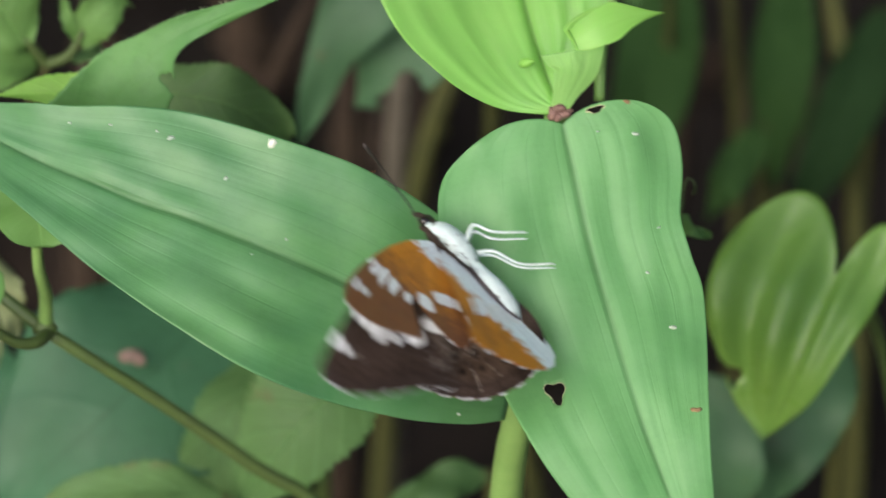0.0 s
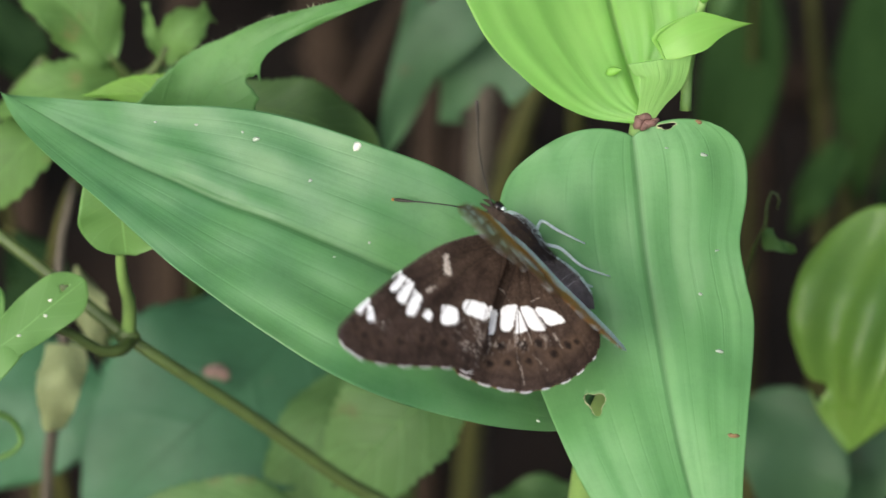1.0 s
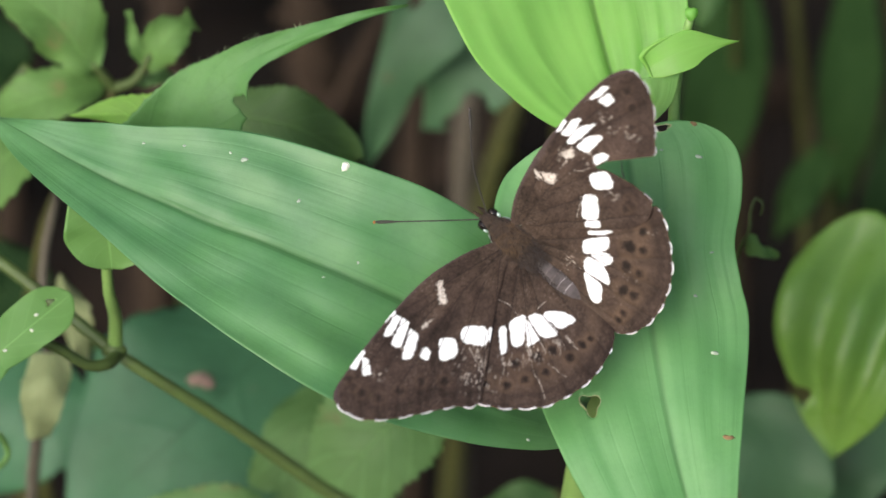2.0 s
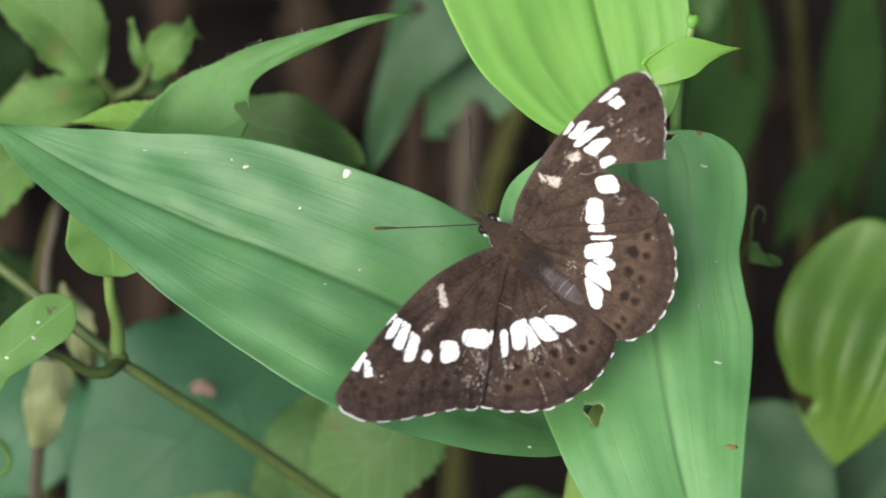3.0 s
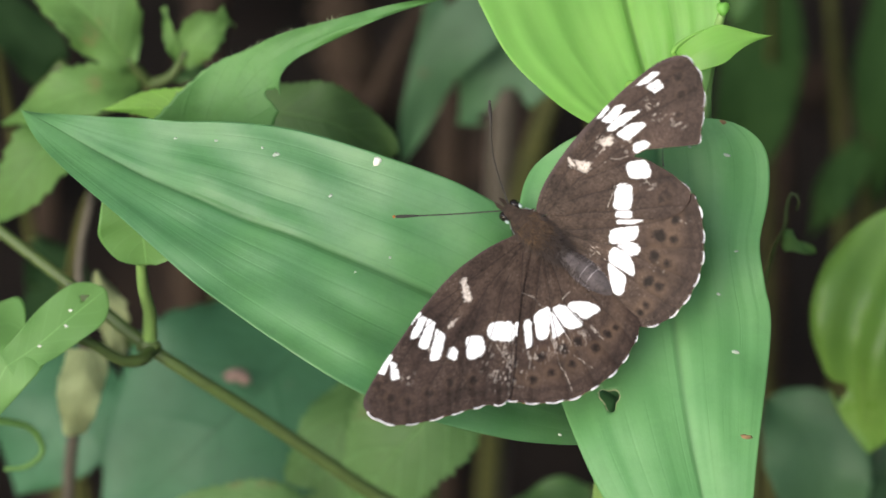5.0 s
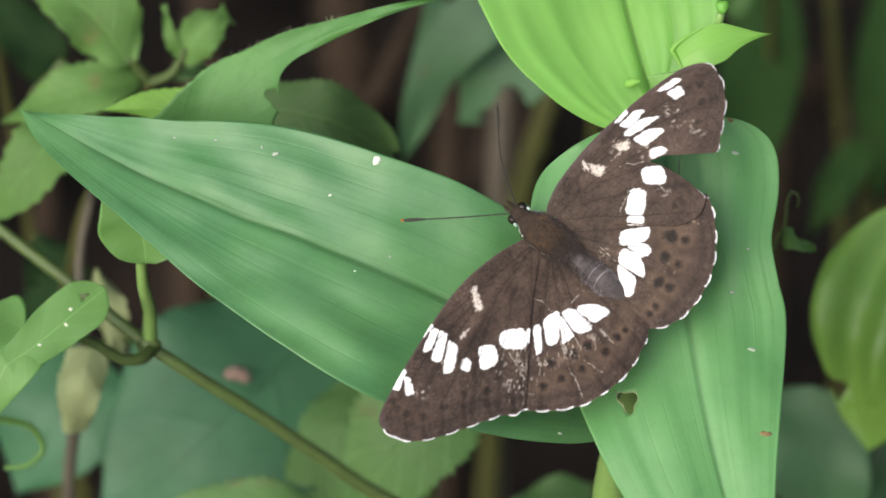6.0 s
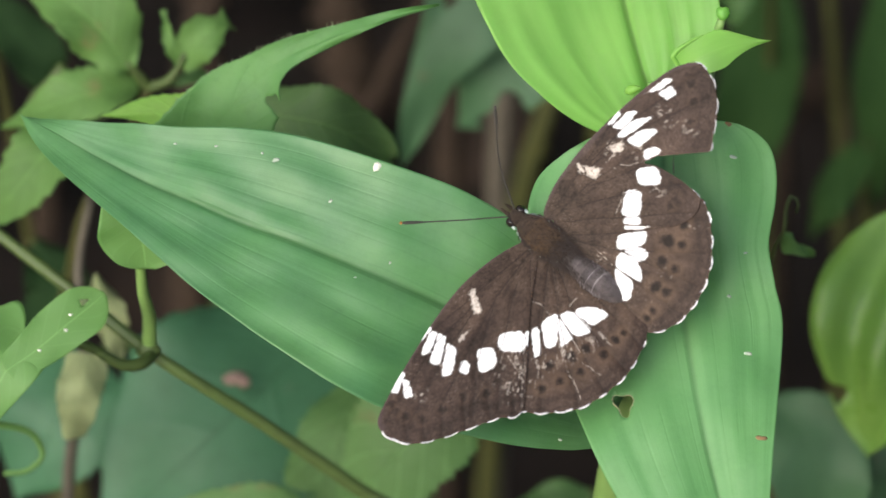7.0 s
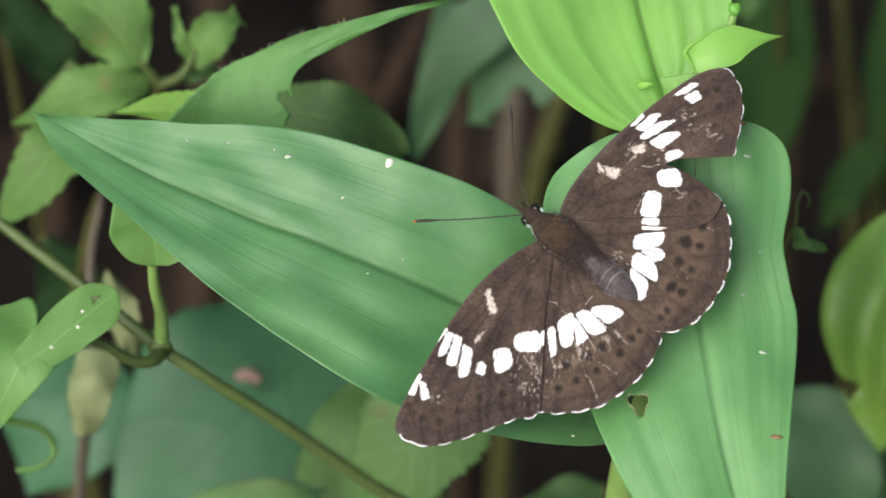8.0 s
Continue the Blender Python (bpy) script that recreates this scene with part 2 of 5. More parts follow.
def path(pts, k):
    """A smooth line through unevenly spaced pts, with no overshoot (centripetal Catmull-Rom)."""
    p = np.array(pts, float)
    p = np.vstack([2 * p[0] - p[1], p, 2 * p[-1] - p[-2]])
    t = np.concatenate([[0], np.cumsum(np.sqrt(np.linalg.norm(np.diff(p, axis=0), axis=1)) + 1e-9)])
    out = []
    for x in np.linspace(t[1], t[-2] - 1e-9, k):
        i = min(max(int(np.searchsorted(t, x, "right")) - 1, 1), len(p) - 3)
        q, u = p[i - 1:i + 3], t[i - 1:i + 3]
        a = [(q[j] * (u[j + 1] - x) + q[j + 1] * (x - u[j])) / (u[j + 1] - u[j]) for j in range(3)]
        b = [(a[j] * (u[j + 2] - x) + a[j + 1] * (x - u[j])) / (u[j + 2] - u[j]) for j in range(2)]
        out.append((b[0] * (u[2] - x) + b[1] * (x - u[1])) / (u[2] - u[1]))
    return np.array(out)


def root(name, base, label="", category="", group=""):
    """An Empty at base (mm in the working space), for a thing's parts."""
    ob = new(name)
    ob.empty_display_size = 0.005
    ob.matrix_basis = REF @ Matrix.Translation(Vector(base) / 1000)
    ob["base_mm"] = list(base)
    return tagged(ob, label, category, group)


def base_of(ob):
    while ob.parent:
        ob = ob.parent
    return np.array(ob["base_mm"][:])


def part(name, verts, faces, material, parent, label="", uv=None, flat=False):
    """One mesh under a thing or a part; verts in mm of the working space."""
    me = bpy.data.meshes.new(name)
    v = (np.asarray(verts, float) - base_of(parent)) / 1000
    me.from_pydata(v.tolist(), [], [list(f) for f in faces])
    if uv is not None:
        layer = me.uv_layers.new(name="UVMap")
        idx = np.zeros(len(me.loops), int)
        me.loops.foreach_get("vertex_index", idx)
        layer.data.foreach_set("uv", np.asarray(uv)[idx].ravel())
    if not flat:
        me.polygons.foreach_set("use_smooth", [True] * len(me.polygons))
    me.materials.append(material)
    ob = new(name, me)
    ob.parent = parent
    return tagged(ob, label)


def tube(pts, radii, k=14, ring=9, bumps=0.0, seed=0):
    """A round, tapering stem through pts; radii are given at even steps."""
    rnd = random.Random(seed)
    c = path(pts, k)
    r = np.interp(np.linspace(0, 1, k), np.linspace(0, 1, len(radii)), radii)
    verts, faces = [], []
    for i in range(k):
        t = Vector(c[min(i + 1, k - 1)] - c[max(i - 1, 0)]).normalized()
        a = t.orthogonal().normalized() if i == 0 else (a - t * a.dot(t)).normalized()
        b = t.cross(a)
        for j in range(ring):
            w = 2 * math.pi * j / ring
            q = r[i] * (1 + bumps * rnd.uniform(-1, 1))
            verts.append(c[i] + np.array(a * math.cos(w) * q + b * math.sin(w) * q))
    for i in range(k - 1):
        for j in range(ring):
            faces.append((i * ring + j, i * ring + (j + 1) % ring, (i + 1) * ring + (j + 1) % ring, (i + 1) * ring + j))
    faces.append(tuple(range(ring))[::-1])
    faces.append(tuple((k - 1) * ring + j for j in range(ring)))
    return verts, faces


def blob(c, r, seed=0, uneven=0.15, rings=8, segs=12, turn=None):
    """An uneven rounded lump of radii r round c."""
    rnd = random.Random(seed)
    ph = [rnd.uniform(0, 6.28) for _ in range(4)]
    verts, faces = [], []
    for i in range(rings + 1):
        th = math.pi * i / rings
        for j in range(segs):
            w = 2 * math.pi * j / segs
            q = 1 + uneven * (math.sin(2 * w + ph[0]) * math.sin(th) + 0.6 * math.sin(3 * w + ph[1] + 2 * th))
            d = Vector((r[0] * math.sin(th) * math.cos(w) * q, r[1] * math.sin(th) * math.sin(w) * q, r[2] * math.cos(th)))
            if turn:
                d = turn @ d
            verts.append(np.array(c) + np.array(d))
    for i in range(rings):
        for j in range(segs):
            faces.append((i * segs + j, (i + 1) * segs + j, (i + 1) * segs + (j + 1) % segs, i * segs + (j + 1) % segs))
    return verts, faces


class Blade:
    """The surface of one leaf: a midrib curve, half widths to both sides, cupping, waves and a swept-back base.
    s runs from base to tip, v from -1 to 1 across."""

    def __init__(self, rib, left, right, normal=(0, 0, 1), cup=0.12, wave=0.0, waves=3, lobe=0.0, teeth=0.0, tooth_count=20, seed=0, sag=0.0, pleat=0.0, pleats=3, pucker=0.25, crease=0.0, groove=0.0, ridge=0.0, round_lobe=False):
        self.pleat, self.pleats, self.pucker, self.crease = pleat, pleats, pucker, crease
        self.groove, self.ridge, self.round_lobe = groove, ridge, round_lobe
        self.rib = smooth(rib, 121)
        self.lw, self.rw = self.knots(left), self.knots(right)
        self.n, self.cup, self.wave, self.waves, self.lobe = Vector(normal).normalized(), cup, wave, waves, lobe
        self.teeth, self.tooth_count, self.sag = teeth, tooth_count, sag
        rnd = random.Random(seed)
        self.ph = [rnd.uniform(0, 6.28) for _ in range(6)]

    @staticmethod
    def knots(k):
        c = smooth(k, 160)
        s = np.maximum.accumulate(c[:, 0])
        return s, np.maximum(c[:, 1], 0.0)

    def at(self, s, v, lift=0.0):
        x = s * 120
        i = min(int(x), 119)
        m = self.rib[i] * (1 - (x - i)) + self.rib[i + 1] * (x - i)
        t = Vector(self.rib[min(i + 2, 120)] - self.rib[max(i - 1, 0)]).normalized()
        c = t.cross(self.n).normalized()
        n = c.cross(t)
        side = self.rw if v > 0 else self.lw
        w = float(np.interp(s, side[0], side[1]))
        a = abs(v)
        if self.teeth:
            saw = (s * self.tooth_count) % 1.0
            w *= 1 + self.teeth * (saw - 0.5) * a ** 4
        z = self.cup * w * a ** 1.6 + self.crease * w * a + self.wave * a * a * math.sin(self.waves * 6.28 * s + self.ph[0] + (1.3 if v > 0 else 0))
        z += 0.35 * self.wave * math.sin(4 * s + self.ph[1]) * math.sin(3 * v + self.ph[2])
        z += self.pucker * noise.noise((m[0] * 0.11 + c[0] * w * v * 0.22 + self.ph[3], m[1] * 0.11 + c[1] * w * v * 0.22, self.ph[4])) * min(1, 3 * w / 10)
        if self.pleat:
            z += self.pleat * min(1, w / 12) ** 2 * math.sin(math.pi * s) ** 0.6 * (math.sin(math.pi * self.pleats * v) ** 2 - 0.5)
        if self.groove:
            z -= self.groove * math.exp(-(w * v / 0.55) ** 2) * min(1, 4 * (1 - s))
        if self.ridge:
            wide = min(1, w / 9)
            drift = 0.5 * math.sin(5 * s + self.ph[5])
            z += self.ridge * wide * (math.sin(15 * v + drift + self.ph[0]) + 0.7 * math.sin(27 * v - drift + self.ph[1]) + 0.4 * math.sin(44 * v + self.ph[2]))
        back = math.sin(math.pi * min(1, a * 0.9)) ** 0.7 if self.round_lobe else a ** 1.3
        p = Vector(m) + c * (w * v) + n * (z - self.sag * s * s + lift) - t * (self.lobe * (1 - s) ** 4 * back)
        return np.array(p)

    def mesh(self, ns=60, nv=24, holes=(), thick=0.22):
        """Two skins with a closed rim; holes are (s, v, half length, half width)."""
        def ring(h, s, v):
            w = math.atan2((v - h[1]) / h[3], (s - h[0]) / h[2])
            return w, 1 + 0.25 * math.sin(3 * w + 1)

        cut = {}
        for i in range(ns):
            for j in range(nv):
                s, v = (i + 0.5) / ns, -1 + 2 * (j + 0.5) / nv
                for h in holes:
                    if math.hypot((s - h[0]) / h[2], (v - h[1]) / h[3]) < ring(h, s, v)[1]:
                        cut[i, j] = h
        top, bot, uv = [], [], []
        for i in range(ns + 1):
            for j in range(nv + 1):
                s, v = i / ns, -1 + 2 * j / nv
                round_ = [cut.get(c) for c in ((i - 1, j - 1), (i, j - 1), (i - 1, j), (i, j))]
                if any(round_) and not all(round_):
                    h = [c for c in round_ if c][0]
                    w, r = ring(h, s, v)
                    s, v = min(max(h[0] + h[2] * r * math.cos(w), 0), 1), min(max(h[1] + h[3] * r * math.sin(w), -1), 1)
                top.append(self.at(s, v, thick / 2))
                bot.append(self.at(s, v, -thick / 2))
                uv.append((s, 0.5 + v / 2))
        verts = top + bot
        k = len(top)
        keep = {(i, j) for i in range(ns) for j in range(nv)} - set(cut)
        faces = []
        q = nv + 1
        for i, j in keep:
            a, b, c, d = i * q + j, i * q + j + 1, (i + 1) * q + j + 1, (i + 1) * q + j
            faces.append((a, b, c, d))
            faces.append((a + k, d + k, c + k, b + k))
            for e, f, nb in ((a, b, (i - 1, j)), (b, c, (i, j + 1)), (c, d, (i + 1, j)), (d, a, (i, j - 1))):
                if nb not in keep:
                    faces.append((f, e, e + k, f + k))
        return verts, faces, uv + uv


def leaf(parent, blade, material, name="leaf", label="", ns=60, nv=24, holes=(), thick=0.22):
    verts, faces, uv = blade.mesh(ns, nv, holes, thick)
    return part(name, verts, faces, material, parent, label, uv)


def soil_under(p, shift=(0, 0)):
    """The point of the soil straight below p, moved by shift (mm, level)."""
    p = Vector(p)
    height = 300 + p.dot(UP)
    q = p - UP * height
    return tuple(q + Vector((shift[0], 0, 0)) + Vector((0, UP.z, -UP.y)) * shift[1])


# ---- soil ----
def build_ground():
    bm = bmesh.new()
    steps = 90
    span = np.sign(np.linspace(-1, 1, steps)) * np.abs(np.linspace(-1, 1, steps)) ** 4 * 200
    grid = []
    for y in span:
        row = []
        for x in span:
            near = math.exp(-(x * x + y * y) / 4)
            z = 0.022 * near * (noise.noise((x * 9, y * 9, 0.3)) + 0.6 * noise.noise((x * 31, y * 31, 2.0)))
            row.append(bm.verts.new((x, y + 0.35, z - 0.004)))
        grid.append(row)
    for i in range(steps - 1):
        for j in range(steps - 1):
            bm.faces.new((grid[i][j], grid[i][j + 1], grid[i + 1][j + 1], grid[i + 1][j])).smooth = True
    me = bpy.data.meshes.new("ground")
    bm.to_mesh(me)
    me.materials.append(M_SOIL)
    tagged(new("ground", me), "forest soil under the plants, shade put into its dark colour", "ground", kind="structure")


build_ground()


# ---- the plant with the large leaves ----
def build_plant():
    base = soil_under((19.71, -25.64, -22), (0, 30))
    p = root("broad_leaved_plant", base, "green plant with long pointed leaves and a young yellow-green shoot", "plant")
    node = np.array((24.62, 12.41, 0))
    v, f = tube([base, (18.57, -36.20, -32), (19.79, -25.56, -20), (21.44, -14.04, -14), (23.12, -0.63, -8), node - (0, 0, 1.5)], [3.0, 2.4, 2.2, 1.9, 1.7], 30, 12, 0.03)
    part("stem", v, f, M_PALESTEM, p, "pale green round stem")

    # long leaf on which the insect sits
    long_leaf = Blade(
        [(19.58, -19.79, -9), (8.06, -12.89, -4.0), (-2.78, -6.96, -0.5), (-12.29, -2.79, 0.4), (-26.53, 2.56, -1.5), (-38.86, 7.74, -5.2), (-48.2, 12.53, -10), (-55.15, 16.15, -14)],
        [(0, 5.93), (0.05, 9.1), (0.143, 12.8), (0.286, 15.5), (0.43, 14.9), (0.571, 10.8), (0.714, 6.3), (0.857, 3.8), (0.94, 1.95), (1, 0)],
        [(0, 4.83), (0.05, 8.0), (0.143, 11.7), (0.286, 13.1), (0.43, 12.9), (0.571, 12.0), (0.714, 7.4), (0.857, 3.1), (0.94, 1.2), (1, 0)],
        (0.05, 0.25, 1), 0.04, 0.4, 2.4, seed=3, pucker=0.9, crease=0.13, groove=0.2, ridge=0.016)
    a = leaf(p, long_leaf, M_LEAF, "leaf", "long mid-green leaf with fine parallel veins and white specks", 110, 90)
    specks = [(0.455, 0.93, 0.62), (0.565, 0.70, 0.40), (0.49, 0.48, 0.26), (0.645, 0.75, 0.2), (0.70, 0.72, 0.18), (0.585, 0.74, 0.18), (0.39, 0.14, 0.2), (0.06, -0.86, 0.26), (0.43, -0.1, 0.16)]
    for i, (s, v_, r) in enumerate(specks):
        c = long_leaf.at(s, v_, 0.15)
        vv, ff = blob(c, (r, r * 0.8, r * 0.4), i, 0.25, 6, 9)
        part("speck", vv, ff, M_SPECK if i == 0 else M_DUST, a, "white dried speck" if i == 0 else "faint grey speck")

    # broad leaf that hangs down in front of the stem
    hang = Blade(
        [tuple(node + (0, 0, 1.5)), (25.15, 7.63, 2.2), (26.17, -1.99, 2.6), (27.81, -12.26, 4.2), (29.84, -23.78, 7.5), (32.43, -34.54, 10), (35.07, -46.15, 9), (36.85, -56.30, 2)],
        [(0, 9.6), (0.03, 11.3), (0.08, 12.8), (0.143, 13.5), (0.21, 13.1), (0.286, 11.59), (0.36, 11.59), (0.43, 11.72), (0.571, 8.69), (0.714, 5.24), (0.87, 2.48), (1, 0)],
        [(0, 9.4), (0.03, 11.8), (0.08, 14.4), (0.143, 16.3), (0.21, 17.38), (0.286, 17.66), (0.43, 15.86), (0.571, 13.38), (0.714, 9.66), (0.87, 4.83), (1, 0)],
        (0, 0.18, 1), -0.12, 0.8, 3.2, 1.5, seed=8, pucker=0.8, crease=0.07, groove=0.12, ridge=0.02, round_lobe=True)
    b = leaf(p, hang, M_RIGHT, "hanging_leaf", "broad bright green leaf with small chewed holes", 170, 88, [(0.506, 0.61, 0.016, 0.075), (0.016, -0.40, 0.011, 0.10)])
    for i, (s, v_, r) in enumerate([(0.125, -0.62, 0.45), (0.46, -0.62, 0.5), (0.37, -0.5, 0.3), (0.3, -0.75, 0.25), (0.09, -0.3, 0.2)]):
        vv, ff = blob(hang.at(s, v_, 0.15), (r, r * 0.55, r * 0.35), 40 + i, 0.25, 6, 9)
        part("speck", vv, ff, M_DUST, b, "pale speck")
    for h in [(0.506, 0.61, 0.016, 0.075), (0.016, -0.40, 0.011, 0.10)]:
        loop = []
        for w in np.linspace(0, 2 * math.pi, 25):
            r = 1 + 0.25 * math.sin(3 * w + 1)
            loop.append(hang.at(h[0] + h[2] * r * math.cos(w), h[1] + h[3] * r * math.sin(w), 0.05))
        vv, ff = tube(loop, [0.03, 0.11, 0.04, 0.09, 0.03], 48, 6, 0.35, 5)
        part("hole_rim", vv, ff, M_RIM, b, "pale dried rim of the chewed hole")
    for i, (s, v_, r) in enumerate([(0.59, -0.80, 0.6), (0.01, -0.8, 0.4)]):
        vv, ff = blob(hang.at(s, v_, 0.12), (r, r * 0.7, r * 0.25), 60 + i, 0.3, 6, 9)
        part("brown_spot", vv, ff, M_BROWN, b, "small brown spot")

    # young leaves above the node
    young = Blade(
        [tuple(node + (0.5, 0.6, 0.5)), (23.69, 16.59, -0.8), (21.69, 22.72, -0.4), (19.70, 30.17, 1.2), (17.46, 40.98, 3.5), (15.46, 52.74, 3), (14.28, 63.83, -4)],
        [(0, 1.03), (0.05, 3.17), (0.167, 8.14), (0.333, 13.24), (0.5, 16.83), (0.667, 17.79), (0.85, 8.97), (1, 0)],
        [(0, 0.7), (0.05, 0.9), (0.167, 2.0), (0.23, 5.5), (0.333, 10.0), (0.5, 11.38), (0.667, 11.03), (0.85, 5.52), (1, 0)],
        (0.05, -0.1, 1), 0.15, 0.6, 1.6, seed=5, groove=0.35, ridge=0.05)
    leaf(p, young, M_YOUNG, "young_leaf", "glowing yellow-green young leaf, cupped", 90, 80)
    sheath = Blade(
        [tuple(node + (0.0, 0.3, 1.4)), (25.5, 15.4, 2.6), (26.4, 17.9, 3.8), (26.0, 20.2, 4.4)],
        [(0, 1.0), (0.25, 1.4), (0.5, 2.1), (0.8, 3.0), (1, 3.5)],
        [(0, 0.9), (0.25, 1.6), (0.5, 2.5), (0.8, 3.9), (1, 4.8)],
        (0.05, -0.25, 1), -0.12, 0.1, 1.3, seed=6, ridge=0.03)
    leaf(p, sheath, M_SHEATH, "leaf_sheath", "dull light green sheath clasping the shoot", 50, 36)
    lip = Blade(
        [(26.4, 21.4, 4.2), (29.3, 22.9, 4.8), (32.9, 24.2, 4.2), (37.7, 24.8, 2.5)],
        [(0, 1.5), (0.08, 1.9), (0.2, 2.1), (0.48, 2.3), (0.58, 2.15), (0.72, 1.2), (0.86, 0.45), (1, 0)],
        [(0, 1.3), (0.12, 1.9), (0.3, 2.3), (0.5, 2.4), (0.65, 1.7), (0.85, 0.55), (1, 0)],
        (0.1, 0.1, 1), 0.16, 0.2, 1.3, seed=7)
    leaf(p, lip, M_LIP, "folded_leaf", "small half-unrolled yellow-green leaf with a pointed tip", 60, 28)
    edge = [lip.at(0.42 - 0.42 * k / 10, -1, 0.1) for k in range(11)] + [lip.at(0, -1 + 2 * k / 8, 0.1) for k in range(1, 9)]
    v, f = tube(edge, [0.08, 0.22, 0.30, 0.28, 0.12], 40, 9, 0.03)
    part("rolled_edge", v, f, M_LIP, p, "rolled-in yellow-green leaf edge")
    v, f = tube([(20.1, 18.6, 1.0), (20.5, 18.8, 1.5), (21.1, 18.95, 2.0), (21.8, 19.05, 2.4)], [0.3, 0.62, 0.5, 0.1], 20, 9, 0.03)
    part("rolled_edge", v, f, M_LIP, p, "rolled-in yellow-green leaf edge")
    v, f = tube([(29.96, 14.32, -5), (30.12, 18.81, -4), (30.53, 22.86, -1), (31.69, 27.57, 2)], [0.75, 0.7, 0.8, 0.5], 16, 8)
    part("petiole", v, f, M_PALESTEM, p)
    v, f = blob((31.71, 28.07, 3), (0.7, 1.0, 0.7), 3, 0.2)
    part("bud", v, f, M_YOUNG, p)
    for i, (dx, dy, dz, r) in enumerate([(-0.6, 0.3, 1.6, 0.9), (0.6, 0.1, 1.7, 0.8), (0.1, -0.2, 1.9, 0.65), (1.2, 0.5, 1.4, 0.55), (0.1, 0.9, 2.0, 0.7)]):
        vv, ff = blob(node + (dx, dy, dz), (r, r * 0.85, r), i, 0.25)
        part("bract", vv, ff, M_BUD, p, "pinkish brown withered bract")
    return p, b, node


# ---- hairy leaf and vine in front of the background ----
def build_hairy():
    base = soil_under((-37.68, -15.54, -160), (-10, 20))
    p = root("hairy_leaved_plant", base, "green plant with a long-tipped hairy leaf, partly chewed", "plant")
    bl = Blade(
        [(-34.57, 10.07, -22), (-28.36, 17.84, -19), (-23.67, 22.39, -17), (-17.24, 25.36, -15), (-10.14, 27.81, -13), (-2.75, 29.90, -14)],
        [(0, 6.55), (0.2, 5.17), (0.36, 2.90), (0.55, 1.79), (0.78, 1.03), (1, 0)],
        [(0, 7.59), (0.2, 6.07), (0.32, 4.41), (0.42, 2.07), (0.6, 0.97), (0.8, 0.55), (1, 0)],
        (0.1, 0.25, 1), 0.1, 0.5, 2.5, 0, 0.05, 26, 2, pucker=0.9)
    a = leaf(p, bl, M_HAIRY, "leaf", "green hairy leaf with a long curved tip", 90, 30, [(0.30, 0.82, 0.035, 0.26)])
    hv, hf = [], []
    rnd = random.Random(4)
    for i in range(70):
        s = rnd.uniform(0.1, 0.7)
        q = bl.at(s, -1)
        d = Vector((rnd.uniform(-0.7, 0.1), 1, rnd.uniform(-0.2, 0.6))).normalized() * rnd.uniform(0.3, 0.8)
        k = len(hv)
        hv += [q + (-0.03, -0.1, 0), q + (0.03, -0.1, 0), q + (0, -0.1, 0.04), q + np.array(d)]
        hf += [(k, k + 1, k + 3), (k + 1, k + 2, k + 3), (k + 2, k, k + 3)]
    tagged(part("hairs", hv, hf, M_HAIR, a, "fine pale hairs along the edge", flat=True), kind="stuff")
    b2 = Blade([(-31.19, 12.86, -26), (-37.60, 16.22, -25), (-45.92, 16.31, -26)],
               [(0, 4.83), (0.4, 2.34), (1, 0)], [(0, 5.86), (0.4, 3.59), (0.75, 1.52), (1, 0)], (0, 0.3, 1), 0.15, 0.3, 2, 0, 0.1, 14, 5)
    leaf(p, b2, M_LIME, "leaf", "bright yellow-green leaf", 40, 20)
    v, f = tube([base, (-37.20, -15.34, -150), (-35.17, 3.29, -100), (-34.62, 10.09, -23)], [1.6, 1.3, 1.1, 0.9], 24, 8, 0.04)
    part("stem", v, f, M_STEM, p)
    return p


